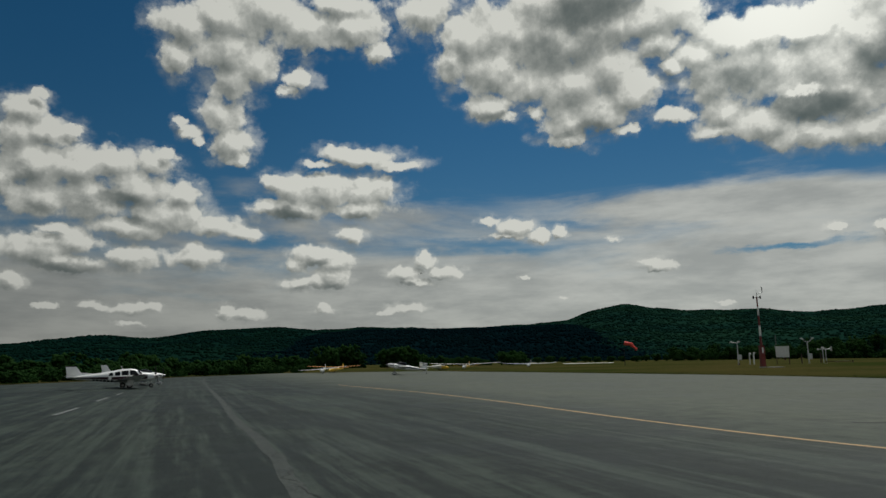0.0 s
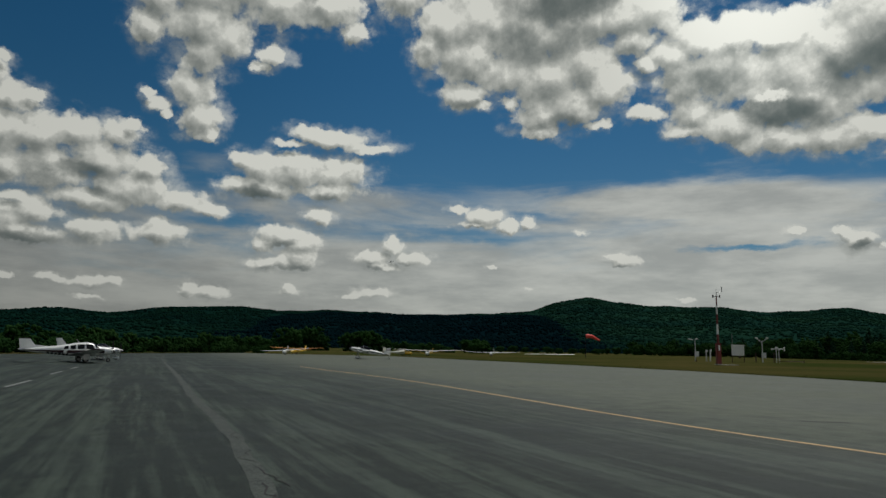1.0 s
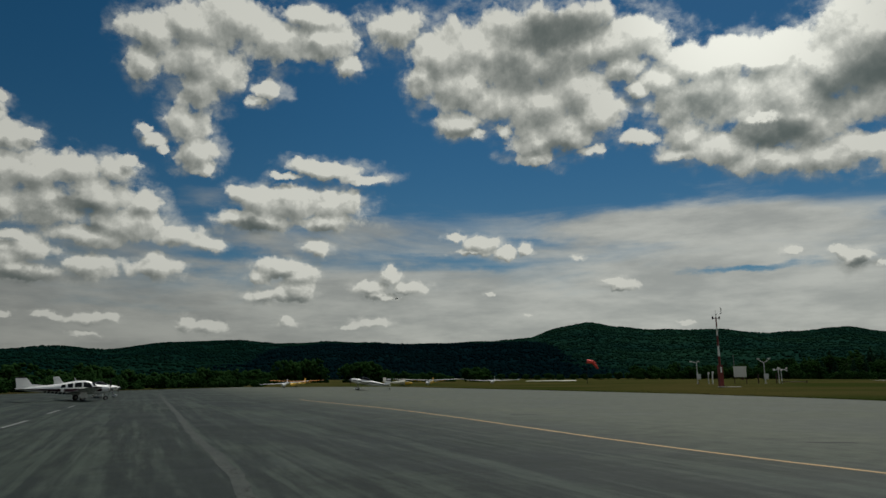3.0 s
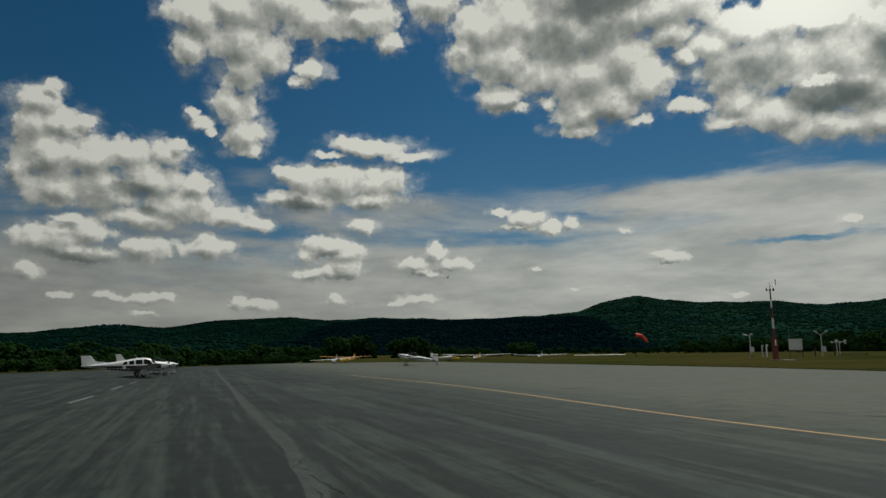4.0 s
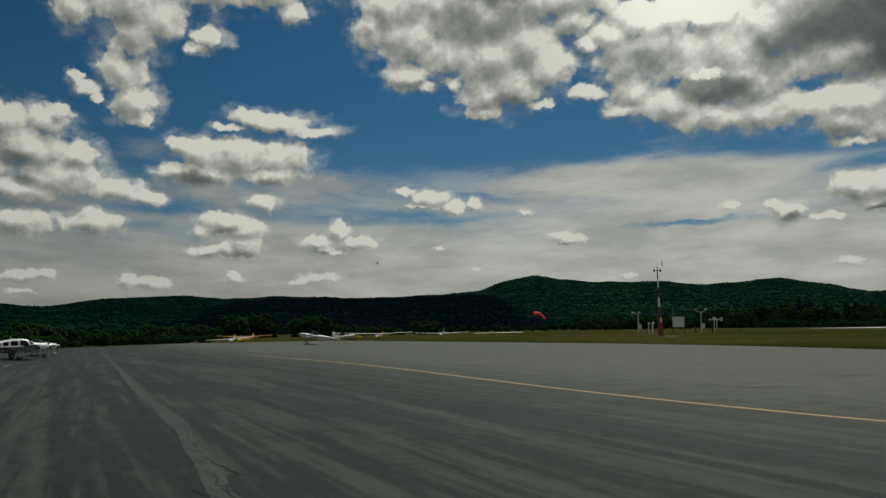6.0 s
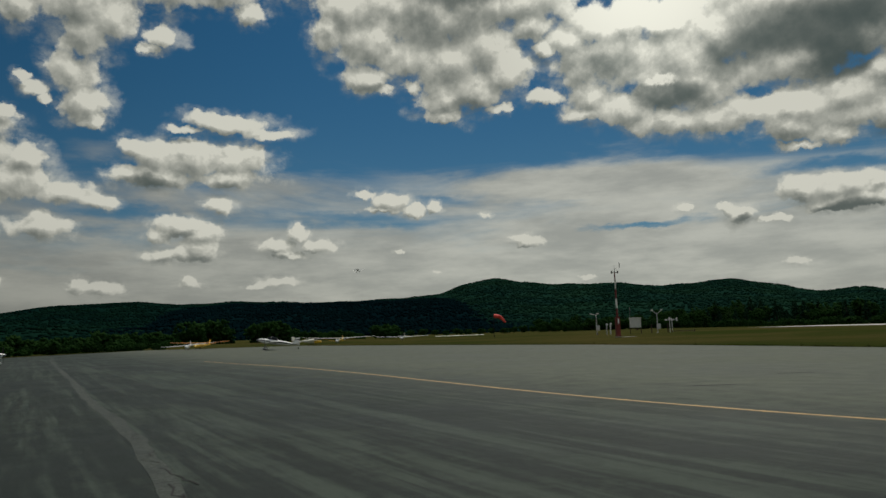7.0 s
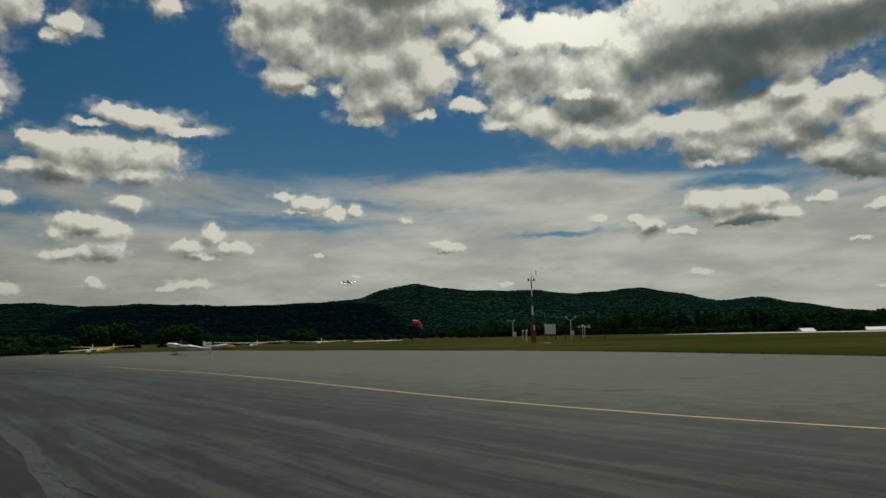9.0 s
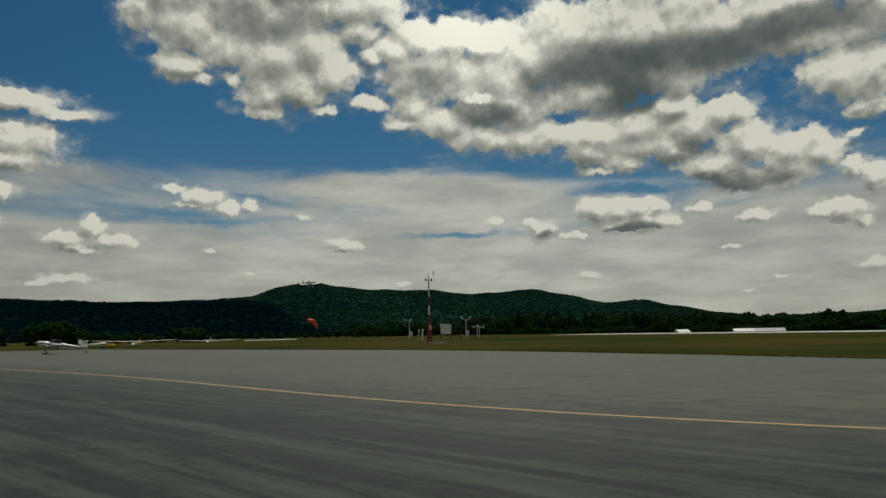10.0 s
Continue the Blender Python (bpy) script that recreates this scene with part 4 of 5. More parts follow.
def light_aircraft():
    """Small low-wing aircraft with wheel fairings, behind the touring aircraft."""
    p = thing("light_aircraft", scaled(pose(-29.3, 66.0, 0, 0, 0, 33), 0.875), "small white low-wing aircraft with faired fixed wheels, on asphalt", "aircraft")
    hull = Hull([(-4.2, 1.15, 0.03, 0.05, 0.05, 2), (-2.5, 1.08, 0.28, 0.27, 0.28, 2.2), (-0.6, 1.02, 0.5, 0.46, 0.45, 2.4), (0.4, 1.0, 0.54, 0.45, 0.45, 2.4), (1.3, 1.0, 0.50, 0.32, 0.38, 2.4), (1.85, 1.0, 0.32, 0.22, 0.28, 2.2), (1.95, 1.0, 0.18, 0.15, 0.18, 2)])
    part("fuselage", hull.skin(24), WHITE, p)
    part("stripe", hull.patch(-3.8, 1.8, 170, 190, 0.006), MAROON, p, "dark side stripe")
    part("stripe", hull.patch(-3.8, 1.8, -10, 10, 0.006), MAROON, p, "dark side stripe")
    dome = Hull([(-0.9, 1.36, 0.04, 0.04, 0.04, 2), (-0.4, 1.36, 0.40, 0.28, 0.1, 2.2), (0.2, 1.36, 0.44, 0.36, 0.1, 2.2), (0.7, 1.32, 0.38, 0.2, 0.1, 2.2), (1.0, 1.28, 0.05, 0.04, 0.04, 2)])
    part("canopy", dome.skin(20, 0.1), GLASS, p, "dark bubble canopy")
    for side in (-1, 1):
        part("wing", blade(((0.85, side * 0.4, 0.72), 1.45), ((0.75, side * 3.6, 0.95), 1.3), thick=1.3), WHITE, p)
        part("tailplane", blade(((-3.2, side * 0.08, 1.2), 0.8), ((-3.4, side * 1.3, 1.22), 0.6), thick=0.9), WHITE, p)
        landing_wheel(p, (0.0, side * 0.7, 0.7), (-0.05, side * 1.0, 0.0), 0.19, 0.13, pants=WHITE)
    part("fin", blade(((-3.1, 0, 1.25), 1.0), ((-3.75, 0, 2.2), 0.6), up=(0, 1, 0)), WHITE, p)
    landing_wheel(p, (1.4, 0, 0.7), (1.6, 0, 0.0), 0.17, 0.12, pants=WHITE)
    propeller(p, 2.02, 1.0, 0.88, 2, 80, BLACK, STEEL, 0.15)


def taildragger(name, m, label, body, accent):
    """Low-wing tail-wheel aircraft with a bubble canopy, nose high on its gear."""
    p = thing(name, m, label, "aircraft")
    hull = Hull([(-4.3, 0.62, 0.03, 0.06, 0.06, 2), (-2.6, 0.86, 0.25, 0.27, 0.25, 2.2), (-0.9, 1.12, 0.42, 0.38, 0.40, 2.4), (0.2, 1.28, 0.45, 0.38, 0.42, 2.4), (1.1, 1.43, 0.45, 0.34, 0.38, 2.4), (1.85, 1.55, 0.32, 0.25, 0.28, 2.3), (1.95, 1.56, 0.2, 0.16, 0.18, 2)])
    part("fuselage", hull.skin(24), body, p)
    for a in (180, 0):
        part("stripe", hull.patch(-3.9, 1.8, a - 9, a + 9, 0.006), accent, p, "darker side stripe")
        part("engine_cowl_band", hull.patch(1.05, 1.12, a - 60, a + 60, 0.008, 2, 10), accent, p)
    dome = Hull([(-1.35, 1.38, 0.03, 0.03, 0.05, 2), (-0.8, 1.46, 0.34, 0.36, 0.12, 2.2), (-0.1, 1.60, 0.38, 0.46, 0.14, 2.2), (0.35, 1.66, 0.34, 0.34, 0.12, 2.2), (0.75, 1.66, 0.04, 0.04, 0.06, 2)])
    part("canopy", dome.skin(20, 0.1), GLASS, p, "dark bubble canopy")
    part("canopy_frame", tube([dome.at(0.1, radians(q), 0.012) for q in range(0, 181, 15)], 0.02), body, p)
    for side in (-1, 1):
        wing = part("wing", blade(((0.95, side * 0.35, 1.02), 1.5), ((0.75, side * 4.1, 1.26), 1.3), thick=1.3), body, p)
        part("flap", blade(((-0.28, side * 0.6, 0.94), 0.34), ((-0.30, side * 2.2, 1.05), 0.3), thick=1.2, rounded=False), accent, wing)
        part("tailplane", blade(((-3.4, side * 0.08, 0.86), 0.85), ((-3.65, side * 1.45, 0.86), 0.6), thick=0.9), body, p)
        landing_wheel(p, (0.85, side * 0.5, 1.0), (0.95, side * 0.95, 0.0), 0.21, 0.14, pants=body)
    fin = part("fin", blade(((-3.15, 0, 0.85), 1.1), ((-3.75, 0, 1.72), 0.62), up=(0, 1, 0)), body, p)
    part("fin_band", blade(((-3.52, 0, 1.38), 0.85), ((-3.58, 0, 1.49), 0.81), up=(0, 1, 0), thick=1.15, rounded=False), accent, fin)
    landing_wheel(p, (-4.0, 0, 0.6), (-4.15, 0, 0.0), 0.10, 0.07, 0.025)
    propeller(p, 2.0, 1.56, 0.92, 2, 86, BLACK, STEEL, 0.16)
    return p


def glider(m, label, span, length, high, wing_mat, body_mat, nose_mat, group="gliders parked on the grass"):
    """A sailplane resting on its belly wheel."""
    p = thing("glider", m, label, "glider", group)
    top = 1.15 if high else 0.8
    k = length / 7.0
    hull = Hull([(-4.6 * k, 0.75, 0.05, 0.07, 0.07, 2), (-2.2 * k, 0.72, 0.14, 0.16, 0.16, 2), (-0.6 * k, 0.72, 0.30, 0.40, 0.42, 2.3), (0.5 * k, 0.70, 0.34, 0.46, 0.46, 2.4), (1.5 * k, 0.62, 0.32, 0.36, 0.40, 2.3), (2.2 * k, 0.55, 0.20, 0.20, 0.24, 2.1), (2.4 * k, 0.52, 0.03, 0.04, 0.05, 2)])
    part("fuselage", hull.skin(22), body_mat, p)
    part("nose", Hull([(q[0], q[1], q[2] + 0.008, q[3] + 0.008, q[4] + 0.008, q[5]) for q in hull.s[-4:]]).skin(22), nose_mat, p)
    part("canopy", hull.patch(0.55 * k, 1.75 * k, 38, 142, 0.02, 10, 12), GLASS, p, "clear canopy over dark cockpit")
    for side in (-1, 1):
        mid = span * 0.28
        tip_z = top + span * 0.018
        part("inner_wing", blade(((0.45, side * 0.1, top), 1.25), ((0.42, side * mid, top + (tip_z - top) * 0.4), 1.15), rounded=False), wing_mat, p)
        part("outer_wing", blade(((0.42, side * mid, top + (tip_z - top) * 0.4), 1.15), ((0.22, side * span / 2, tip_z), 0.6)), wing_mat, p)
        part("tailplane", blade(((-3.9 * k, side * 0.05, 0.95), 0.7), ((-4.0 * k, side * 1.35, 0.97), 0.5)), wing_mat, p)
        if high:
            part("wing_strut", tube([(0.2, side * 0.3, 0.45), (0.15, side * mid * 0.85, top + 0.02)], 0.035), body_mat, p)
    part("fin", blade(((-3.7 * k, 0, 0.8), 1.0), ((-4.15 * k, 0, 1.75), 0.62), up=(0, 1, 0)), body_mat, p)
    part("wheel", wheel_geo((-0.1, 0, 0.19), 0.19, 0.13), RUBBER, p)
    part("skid", tube([(0.4 * k, 0, 0.12), (1.4 * k, 0, 0.10), (2.1 * k, 0, 0.3)], 0.035), STEEL, p)
    return p


def spot(az, dist, dz=0.0, turn=0.0):
    """A pose on the ground at a bearing and distance from the camera."""
    x, y = math.sin(radians(az)) * dist, math.cos(radians(az)) * dist
    z = 0.0 if apron_distance(x, y) < 0 else ground_z(x, y)
    return pose(x, y, z + dz, 0, 0, turn)


def field_wing(m):
    """A long wing panel lying on two low stands."""
    p = thing("glider_wing", m, "long white glider wing resting on low stands in grass", "glider wing")
    part("panel", blade(((0.5, -5.3, 0.62), 1.1), ((0.45, 5.3, 0.68), 0.9), n=12), CREAM, p)
    for y in (-3.4, 3.2):
        stand = part("stand", block(0, y, 0.54, 0.9, 0.06, 0.06), BROWN, p)
        for dx in (-0.35, 0.35):
            part("leg", tube([(dx, y, 0.54), (dx * 1.3, y, -0.05)], 0.025), BROWN, stand)


# ---------------- weather station ----------------


def weather_mast():
    p = thing("weather_mast", spot(25.1, 108, -0.02), "tall red and white banded mast with wind sensors, on grass", "mast")
    k = 108 / 105
    part("foot", block(0, 0, 0.05, 0.9, 0.9, 0.14), CONCRETE, p, "concrete footing")
    part("cabinet", block(0, 0, 1.6 * k, 0.62, 0.6, 3.0), RED, p, "dark red base housing")
    part("sign_plate", block(0, -0.325, 2.5, 0.2, 0.03, 0.8, 0.005), BOX_WHITE, p, "small white plate")
    levels = [(3.1, 4.5, RED), (4.5, 6.0, BOX_WHITE), (6.0, 7.5, RED), (7.5, 8.8, BOX_WHITE), (8.8, 10.2, RED)]
    for z0, z1, mat in levels:
        r0, r1 = 0.20 - 0.011 * z0, 0.20 - 0.011 * z1
        part("mast_section", tube([(0, 0, z0), (0, 0, z1)], [r0, r1], 12), mat, p)
        part("flange", tube([(0, 0, z1 - 0.05), (0, 0, z1 + 0.05)], r1 + 0.03, 12), STEEL, p)
    arm = part("crossarm", tube([(-0.5, 0, 10.1), (0.5, 0, 10.1)], 0.05), STEEL, p)
    for dx in (-0.5, 0.5):
        part("lamp", tube([(dx, 0, 9.95), (dx, 0, 10.35)], [0.13, 0.11]), BLACK, arm)
    part("vane_post", tube([(0.05, 0, 10.2), (0.05, 0, 10.7), (0.6, 0, 10.75), (0.85, 0, 10.85)], 0.035), STEEL, p)
    part("wind_vane", tube([(0.85, 0, 10.8), (0.88, 0, 11.5), (0.75, 0, 11.7)], [0.05, 0.07, 0.03]), STEEL, p)
    part("lightning_rod", tube([(0, 0, 10.2), (0, 0, 11.3)], 0.02), STEEL, p)


def pole_with_heads(m, h, label, heads, box=True):
    p = thing("sensor_pole", m, label, "sensor pole", "weather station instruments")
    part("pole", tube([(0, 0, -0.1), (0, 0, h)], [0.09, 0.07], 10), GALV, p)
    part("base_plate", block(0, 0, 0.03, 0.5, 0.5, 0.08), CONCRETE, p)
    for dx, dz in heads:
        part("arm", tube([(0, 0, h - 0.05), (dx * 0.5, 0, h + dz * 0.3), (dx, 0, h + dz)], 0.05), GALV, p)
        part("sensor_head", block(dx, 0, h + dz + 0.06, 0.5, 0.28, 0.2, 0.06), BOX_WHITE, p, "white sensor head")
    if box:
        part("junction_box", block(0.22, -0.1, h * 0.34, 0.72, 0.3, 0.95), GALV, p)
    return p


def weather_station():
    weather_mast()
    pole_with_heads(spot(23.4, 132, -0.05, -20), 3.9, "galvanised sensor pole with forked white heads", ((-0.95, 0.1), (0.3, 0.12)))
    pole_with_heads(spot(28.22, 132, -0.05, -25), 3.7, "galvanised Y-shaped pole carrying two white sensors", ((-0.85, 0.55), (0.85, 0.55)))
    p = thing("short_post", spot(24.5, 130, -0.05), "short white instrument post", "post", "weather station instruments")
    part("post", tube([(0, 0, -0.1), (0, 0, 1.6), (0.1, 0, 2.0)], 0.12, 10), BOX_WHITE, p)
    part("cap", block(0.12, 0, 2.05, 0.4, 0.3, 0.35, 0.08), BOX_WHITE, p)
    p = thing("short_post", spot(24.2, 131, -0.05), "white instrument post with hooded top", "post", "weather station instruments")
    part("post", tube([(0, 0, -0.1), (0, 0, 1.9)], 0.1, 10), GALV, p)
    part("cap", block(0.1, 0, 1.95, 0.45, 0.3, 0.3, 0.1), BOX_WHITE, p)
    # white instrument shelter on legs
    p = thing("instrument_shelter", spot(26.5, 128, -0.05, -26), "white louvred instrument shelter on dark legs", "shelter")
    part("housing", block(0, 0, 2.05, 2.0, 1.4, 1.75, 0.04), BOX_WHITE, p)
    part("roof", block(0, 0, 2.97, 2.25, 1.65, 0.1, 0.03), BOX_WHITE, p)
    for i in range(9):
        part("slat", block(0, -0.72, 1.32 + i * 0.18, 1.8, 0.04, 0.06, 0.01), GALV, p)
    for dx in (-0.95, 0.95):
        for dy in (-0.6, 0.6):
            part("leg", block(dx, dy, 0.55, 0.12, 0.12, 1.4, 0.01), BROWN, p)
    part("antenna", tube([(-0.85, 0.5, 2.9), (-0.85, 0.5, 5.0)], 0.035), STEEL, p)
    part("cable_box", block(0.3, -0.2, 0.95, 0.4, 0.4, 0.45), BROWN, p)
    # visibility and rain sensors
    p = thing("visibility_sensor", spot(29.25, 132, -0.05, -28), "white visibility sensor on a double post", "sensor", "weather station instruments")
    for dx in (-0.18, 0.22):
        part("post", tube([(dx, 0, -0.1), (dx, 0, 2.6)], 0.07), GALV, p)
    part("crossbar", tube([(-0.9, 0, 2.35), (1.1, 0, 2.45)], 0.06), GALV, p)
    for dx, dz, s in ((-0.85, 2.4, 0.42), (-0.15, 2.62, 0.5), (1.1, 2.65, 0.36), (1.1, 2.25, 0.36), (0.3, 2.35, 0.4)):
        part("sensor_head", block(dx, 0, dz, s, s * 0.8, s * 0.8, 0.1), BOX_WHITE, p)
    for az, d, h in ((27.75, 131, 1.7), (29.0, 131, 1.8), (31.0, 133, 0.5), (23.45, 128, 0.4)):
        p = thing("marker_post", spot(az, d, -0.05), "short dark post standing in the grass", "post", "dark posts at the weather station")
        part("post", block(0, 0, h / 2 - 0.05, 0.16, 0.16, h, 0.02), BROWN, p)
        part("cap", block(0, 0, h - 0.03, 0.2, 0.2, 0.05, 0.01), BROWN, p)
    p = thing("cable_rail", spot(29.9, 131, 0.0, -28), "low dark cable rail along the grass", "rail")
    part("rail", tube([(-1.4, 0, 0.28), (2.3, 0, 0.28)], 0.05), BROWN, p)
    for dx in (-1.3, 0.4, 2.2):
        part("foot", tube([(dx, 0, -0.1), (dx, 0, 0.28)], 0.05), BROWN, p)
    p = thing("concrete_pad", spot(25.95, 107, 0.0), "flat pale concrete pad in the grass", "pad")
    part("slab", block(0, 0, 0.03, 2.0, 1.0, 0.12), CONCRETE, p)


# ---------------- windsock ----------------
def windsock():
    p = thing("windsock", spot(14.85, 150, 0.0), "red nylon windsock hanging from a dark pole", "windsock")
    z = 1.65 + 150 * math.tan(radians(1.28)) - p.matrix_basis.translation.z
    part("pole", tube([(0, 0, -0.1), (0, 0, z + 0.3)], [0.07, 0.04], 10), BLACK, p, "thin dark pole")
    part("hoop", tube([(0.06, math.cos(a) * 0.36, z + math.sin(a) * 0.36) for a in (2 * math.pi * i / 16 for i in range(17))], 0.025), STEEL, p)

    def sleeve(x0, x1, r0, r1, n):
        rings = []
        for i in range(n + 1):
            u = i / n
            r = r0 + (r1 - r0) * u
            rings.append([(x0 + (x1 - x0) * u, r * math.cos(a) * (1 + 0.08 * math.sin(3 * a + 7 * u)), r * math.sin(a) * (1 + 0.06 * math.sin(4 * a + 5 * u)))
                          for a in (2 * math.pi * j / 18 for j in range(18))])
        return loft(rings, caps=False)

    head = part("sock_head", sleeve(0.0, 1.35, 0.42, 0.37, 6), SOCK, p)
    tail = part("sock_tail", sleeve(-0.06, 1.75, 0.38, 0.20, 8), SOCK, p)
    return head, tail, z


# ---------------- far buildings ----------------


def hangar(az, dist, w, d, h, ridge, turn, label, wall, roof, doors):
    p = thing("hangar", spot(az, dist, -0.1, turn), label, "hangar")
    x, y = w / 2, d / 2
    part("wall", block(0, -y, h / 2, w, 0.2, h, 0.02), wall, p)
    part("wall", block(0, y, h / 2, w, 0.2, h, 0.02), wall, p)
    for s in (-1, 1):
        verts = [(s * x, -y, 0), (s * x, y, 0), (s * x, y, h), (s * x, 0, h + ridge), (s * x, -y, h)]
        verts += [(q[0] - s * 0.2, q[1], q[2]) for q in verts]
        part("gable", (verts, [(0, 1, 2, 3, 4), (9, 8, 7, 6, 5)] + [(i, (i + 1) % 5, (i + 1) % 5 + 5, i + 5) for i in range(5)]), wall, p, smooth=False)
        rise = math.atan2(ridge, y)
        bm = block(0, 0, 0, w + 0.6, math.hypot(y, ridge) + 0.4, 0.14, 0.02)
        bmesh.ops.transform(bm, matrix=Matrix.Translation((0, s * y / 2, h + ridge / 2 + 0.1)) @ Matrix.Rotation(-s * rise, 4, "X"), verts=bm.verts)
        part("roof", bm, roof, p)
    for i in range(doors):
        part("door", block(-x + w * (i + 0.5) / doors, -y - 0.14, h * 0.42, w / doors * 0.7, 0.08, h * 0.8, 0.02), METAL_ROOF, p)


# ---------------- trees and grass ----------------


def tree_meshes(seed, h, w, conifer, leaf_mat):
    """Trunk with limbs, and a crown of many ragged clumps and loose leaves."""
    rng = np.random.default_rng(seed)
    bm_v, bm_f = tube([(0, 0, -0.2), (0.08, 0.05, h * 0.35), (0.0, 0.1, h * 0.8)], [0.03 * h, 0.022 * h, 0.006 * h], 8)
    limbs = []
    for i in range(7):
        a, z = rng.uniform(0, 6.28), h * rng.uniform(0.22, 0.7)
        r = w * 0.32
        v, f = tube([(0, 0, z), (math.cos(a) * r * 0.5, math.sin(a) * r * 0.5, z + h * 0.07), (math.cos(a) * r, math.sin(a) * r, z + h * 0.12)], [0.011 * h, 0.007 * h, 0.003 * h], 6)
        limbs.append((v, f))
    for v, f in limbs:
        o = len(bm_v)
        bm_v = list(bm_v) + list(v)
        bm_f = list(bm_f) + [tuple(i + o for i in q) for q in f]
    spots = []
    if conifer:
        for i in range(120):
            u = rng.random() ** 0.8
            z = h * (0.1 + 0.9 * u)
            r = w * 0.56 * (1 - u) ** 0.7 * rng.uniform(0.35, 1.08)
            a = rng.uniform(0, 6.28)
            q = w * rng.uniform(0.09, 0.16) * (1.15 - 0.7 * u)
            spots.append((math.cos(a) * r, math.sin(a) * r, z, q, q * rng.uniform(0.6, 1.1)))
    else:
        lobes = [(rng.normal(0, w * 0.2), rng.normal(0, w * 0.2), h * rng.uniform(0.28, 0.78), w * rng.uniform(0.2, 0.3)) for _ in range(8)]
        for i in range(330):
            lx, ly, lz, lr = lobes[i % 8]
            d = rng.normal(0, 1, 3)
            d /= np.linalg.norm(d)
            d *= lr * rng.uniform(0.7, 1.12)
            q = w * rng.uniform(0.035, 0.085)
            spots.append((lx + d[0], ly + d[1], max(0.08 * h, lz + d[2] * 0.95), q, q * rng.uniform(0.7, 1.1)))
    crown = clumps("crown", spots, leaf_mat, rng, 0.4)
    return (bm_v, bm_f), crown


def make_tree(name, seed, h, w, conifer, label, category, leaf_mat):
    p = tagged(new(name), label, category, "trees behind the airfield")
    trunk, crown = tree_meshes(seed, h, w, conifer, leaf_mat)
    part("trunk", trunk, BARK, p)
    c = new("crown", crown)
    c.parent = p
    return p


def plant_trees():
    rng = random.Random(11)
    bush = [make_tree("bush", 20 + i, 6.0, 7.5, False, "dense dark green bush at the field edge", "bush", LEAVES) for i in range(4)]
    broad = [make_tree("broadleaf_tree", 30 + i, 12.0, 9.5, False, "full-crowned dark green broadleaf tree", "tree", LEAVES) for i in range(3)]
    pine = [make_tree("conifer", 40 + i, 15.0, 6.5, True, "tall dark green conifer at the wood's edge", "tree", NEEDLES) for i in range(4)]
    used = set()

    def put(kinds, az, dist, s, dz=-0.2):
        src = rng.choice(kinds)
        m = spot(az, dist, dz, rng.uniform(0, 360))
        if src.name in used:
            src_scale = src.scale.copy()
            src.scale = (1, 1, 1)
            ob = copy_thing(src, m)
            src.scale = src_scale
        else:
            ob = src
            ob.matrix_basis = m
            used.add(src.name)
        ob.scale = (s, s, s * rng.uniform(0.85, 1.15))

    # the large bushes behind the gliders
    for az, d, s in ((-9.6, 205, 0.92), (-8.4, 208, 1.0), (-7.4, 212, 0.8), (-10.9, 206, 0.72), (-4.9, 205, 0.86), (-3.9, 206, 1.05), (-3.0, 209, 0.9), (-2.2, 214, 0.7), (5.2, 225, 0.82), (6.0, 226, 0.78), (-12.3, 200, 0.6),
                     (0.3, 222, 0.55), (1.4, 225, 0.62), (2.4, 224, 0.55), (3.4, 228, 0.5), (-0.7, 218, 0.55)):
        put(bush, az, d, s * 1.18, -0.9)
    # the hedge along the far edge, lower towards the middle
    az = -44.0
    while az < -12:
        edge = 91 + 2.6 * max(0, az + 33)
        put(bush, az, edge + 9 + rng.uniform(-1, 3), rng.uniform(0.30, 0.48), -0.7)
        put(bush, az + 0.35, edge + 22 + rng.uniform(-3, 4), rng.uniform(0.36, 0.55), -0.8)
        put(bush, az + 0.6, edge + 42 + rng.uniform(-5, 10), rng.uniform(0.6, 0.9), -1.0)
        az += rng.uniform(1.0, 1.5)
    az = 6.8
    while az < 22:
        put(bush, az, 330 + rng.uniform(-20, 30), rng.uniform(0.4, 0.62))
        az += rng.uniform(0.7, 1.1)
    # the wood on the far side of the runway
    az = 19.0
    while az < 66:
        rise = smooth01((az - 22) / 14) * (1 - 0.42 * smooth01((az - 44) / 9))
        for row in range(3):
            d = 380 + row * 28 + rng.uniform(-12, 12)
            kinds = pine if rng.random() < (0.5 if az < 44 else 0.12) else broad
            put(kinds, az + rng.uniform(-0.5, 0.5), d, (0.52 + 0.42 * rise + 0.1 * row) * (0.78 if kinds is pine else 1.0) * rng.uniform(0.85, 1.12), -0.4)
        put(bush, az, 366 + rng.uniform(-4, 4), rng.uniform(0.75, 1.1), -0.5)
        az += rng.uniform(0.5, 0.75)


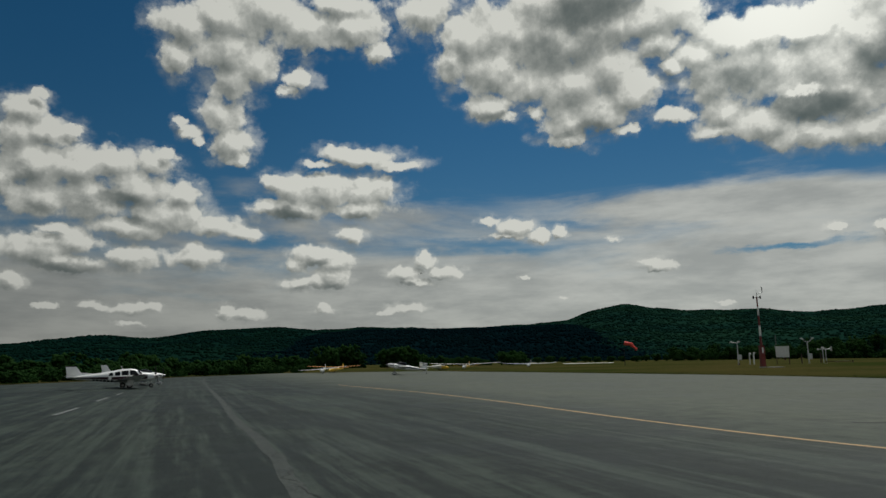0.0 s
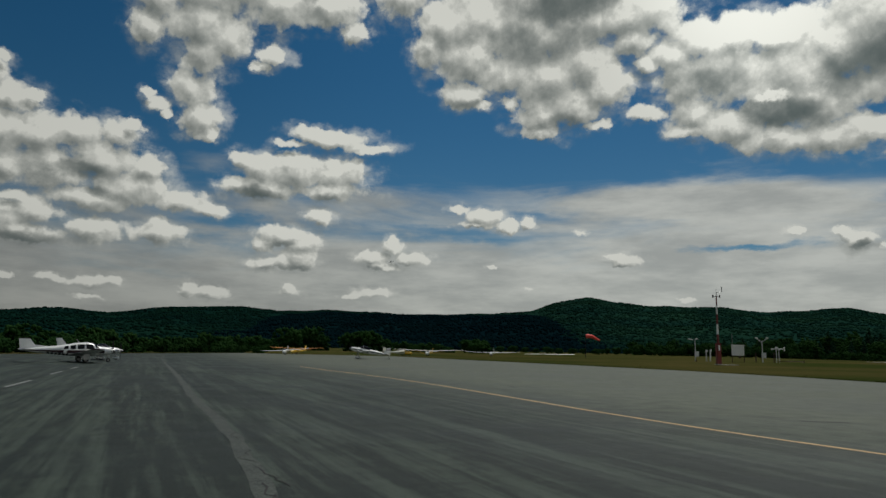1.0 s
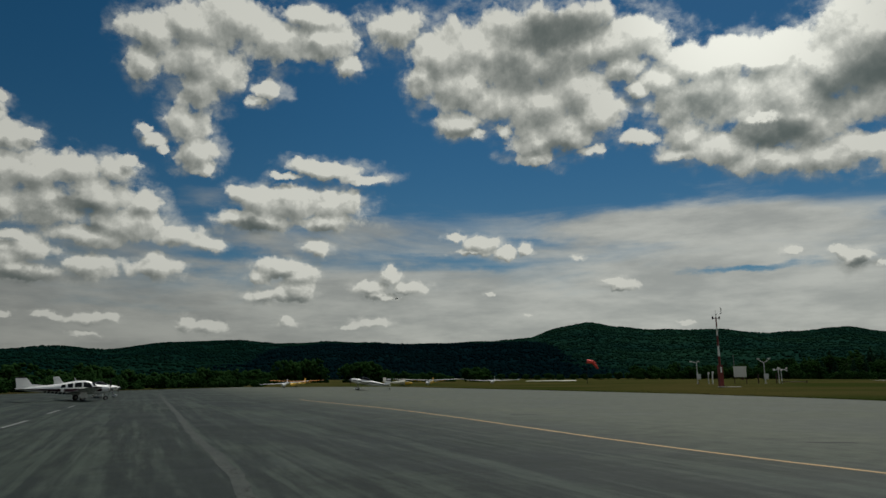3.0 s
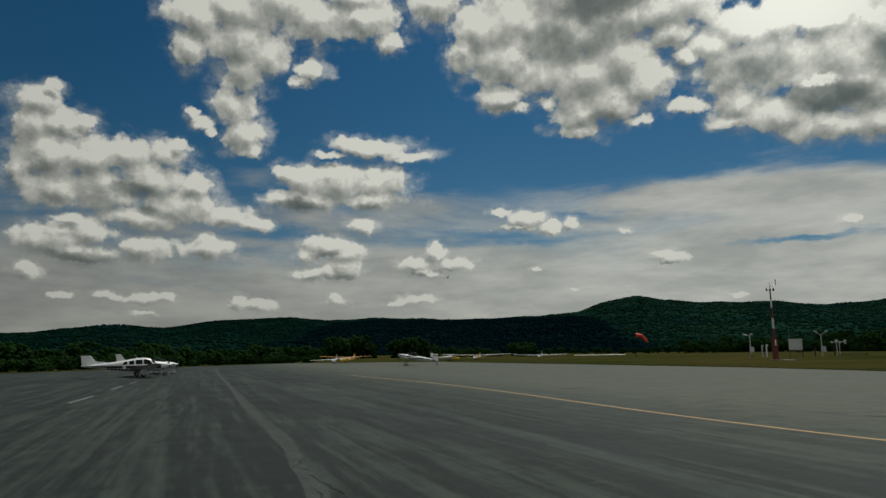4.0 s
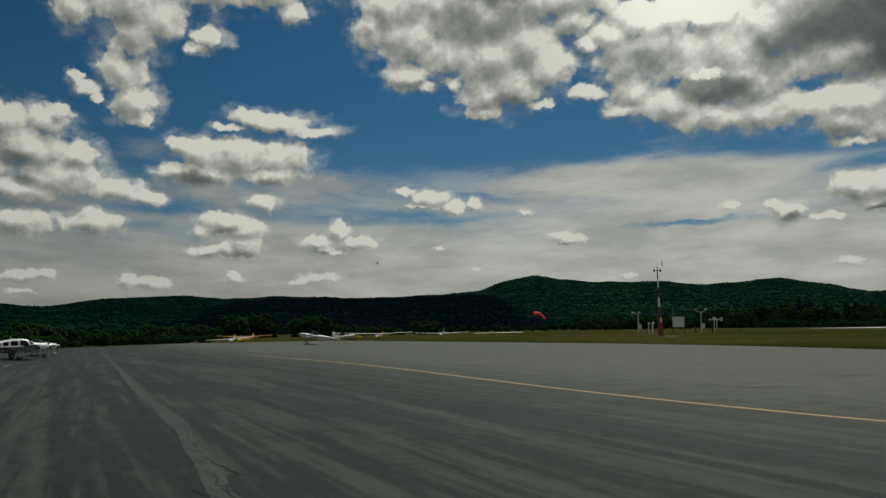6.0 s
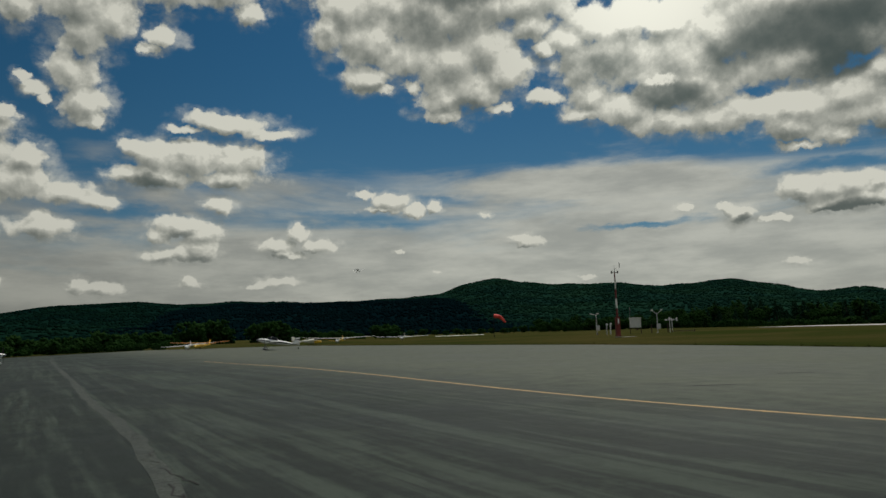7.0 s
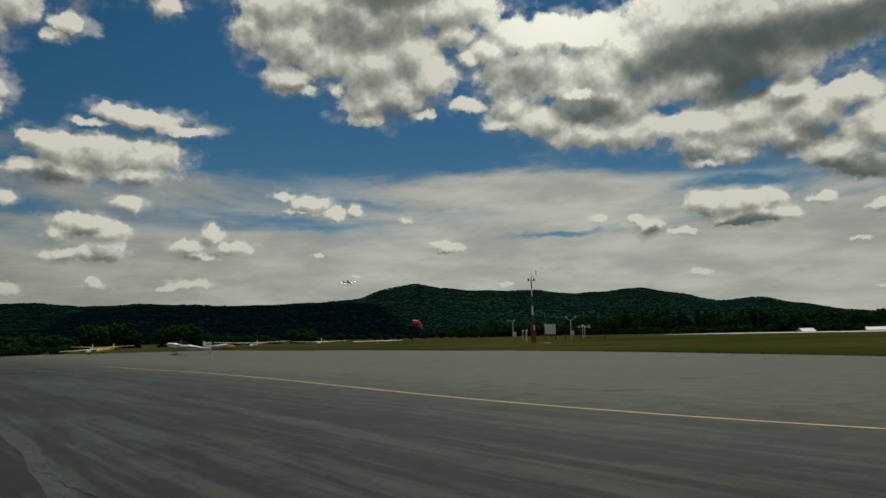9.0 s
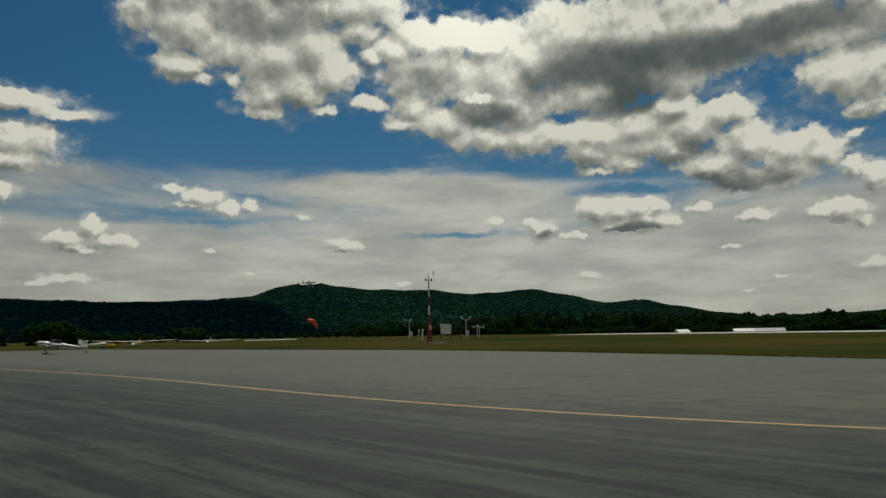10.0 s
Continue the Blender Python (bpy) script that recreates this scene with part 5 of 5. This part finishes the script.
def grass_tufts():
    """Rough grass along the paving edge and over the field."""
    rng = np.random.default_rng(8)
    verts, faces = [], []

    def tuft(x, y, h):
        z = max(-0.02, ground_z(x, y)) - 0.02
        for _ in range(4):
            a, w, l = rng.uniform(0, 6.28), h * 0.22, rng.uniform(-0.35, 0.35, 2) * h
            ox, oy = rng.uniform(-0.12, 0.12, 2)
            o = len(verts)
            verts.extend([(x + ox - math.cos(a) * w, y + oy - math.sin(a) * w, z), (x + ox + math.cos(a) * w, y + oy + math.sin(a) * w, z), (x + ox + l[0], y + oy + l[1], z + h * rng.uniform(0.6, 1.2))])
            faces.append((o, o + 1, o + 2))

    edge = APRON[1:12]
    for (x0, y0), (x1, y1) in zip(edge, edge[1:]):
        n = Vector((y1 - y0, x0 - x1)).normalized()
        if n.x * (x0 + 10) + n.y * (y0 - 50) < 0:
            n = -n
        for _ in range(int(math.hypot(x1 - x0, y1 - y0) * 14)):
            u, d = rng.random(), rng.exponential(1.2)
            tuft(x0 + (x1 - x0) * u + n.x * d, y0 + (y1 - y0) * u + n.y * d, rng.uniform(0.05, 0.12))
    ob = mesh_object("rough_grass", verts, faces, GRASS)
    tagged(ob, "tufts of rough grass along the paving edge", "grass", kind="stuff")


# ---------------- building it ----------------
paving_details()
touring_aircraft()
light_aircraft()
taildragger("tail_wheel_aircraft", scaled(pose(-6.5, 98.5, 0.0, 0, 0, 192), 0.92), "white tail-wheel aircraft with dark canopy, parked on asphalt", WHITE, BLACK)
glider(spot(1.7, 152, -0.02, -103), "white-winged glider with yellow fuselage and white nose, on grass", 16.0, 7.8, True, CREAM, YELLOW, WHITE)
glider(spot(7.05, 160, -0.02, -104), "slender white glider with one wing low, on grass", 12.6, 6.6, False, WHITE, WHITE, WHITE)
glider(spot(-9.3, 138, -0.02, -104), "orange-winged glider with yellow fuselage, standing on grass", 11.4, 7.4, True, ORANGE, YELLOW, YELLOW)
glider(spot(-10.2, 130, -0.02, -88) @ pose(0, 0, 0, 4, 0, 0), "white glider with low wing, standing beside an orange one", 9.0, 6.2, False, WHITE, WHITE, WHITE)
glider(spot(-0.5, 150, -0.02, 12), "cream glider parked side-on behind other aircraft", 11.0, 6.4, False, CREAM, CREAM, YELLOW)
field_wing(spot(11.9, 150, 0.05, -101))
weather_station()
SOCK_HEAD, SOCK_TAIL, SOCK_Z = windsock()
hangar(45.8, 330, 5.2, 7.0, 2.0, 1.3, -25, "small white metal hangar beyond the runway", METAL_WALL, METAL_WALL, 1)
hangar(50.3, 350, 8.4, 11.0, 1.9, 1.3, -45, "white metal hangar beside a longer grey one", METAL_WALL, METAL_WALL, 2)
hangar(52.1, 356, 13.0, 12.0, 1.8, 1.4, -48, "long grey metal hangar with shallow roof", METAL_WALL, METAL_ROOF, 3)
plant_trees()
grass_tufts()
FLYER = taildragger("flying_aircraft", scaled(pose(0, 900, 100), 1.25), "grey-white low-wing aircraft flying in to land", WHITE, SILVER)


def motions():
    # the aircraft coming in
    rows = []
    for t, az, el, y in ((0.0, -1.9, 7.6, 900), (2.0, -1.4, 7.0, 780), (3.5, -0.81, 6.56, 690), (4.5, -0.20, 6.32, 630), (5.5, 0.92, 5.98, 570), (6.5, 2.5, 5.66, 510),
                         (7.5, 4.41, 5.34, 450), (8.3, 6.7, 5.02, 402), (9.0, 9.46, 4.72, 360), (9.5, 12.0, 4.56, 330), (10.0, 14.95, 4.36, 300)):
        x = y * math.tan(radians(az))
        z = EYE + math.hypot(x, y) * math.tan(radians(el))
        bank = 18 - 1.2 * t
        rows.append((t, pose(x, y, z - 1.6, bank, 4 + 1.0 * max(0, t - 4) * 1.6, -76 + 0.6 * t)))
    walk(FLYER, rows)
    # the windsock lifts and droops in the breeze
    head_rows, tail_rows = [], []
    for t, yaw, dip, bend in ((0, -8, 6, 38), (1, -14, 2, 26), (2, -6, 4, 34), (3.5, -10, 8, 50), (4.5, -12, 4, 42), (5.5, -8, 4, 36), (6.8, -14, 6, 40), (8, -8, 8, 44), (9, -12, 8, 54), (10, -10, 8, 56)):
        h = pose(0.1, 0, SOCK_Z, 0, dip, yaw)
        head_rows.append((t, h))
        tail_rows.append((t, h @ pose(1.3, 0, 0, 0, bend, 4)))
    walk(SOCK_HEAD, head_rows)
    walk(SOCK_TAIL, tail_rows)


motions()
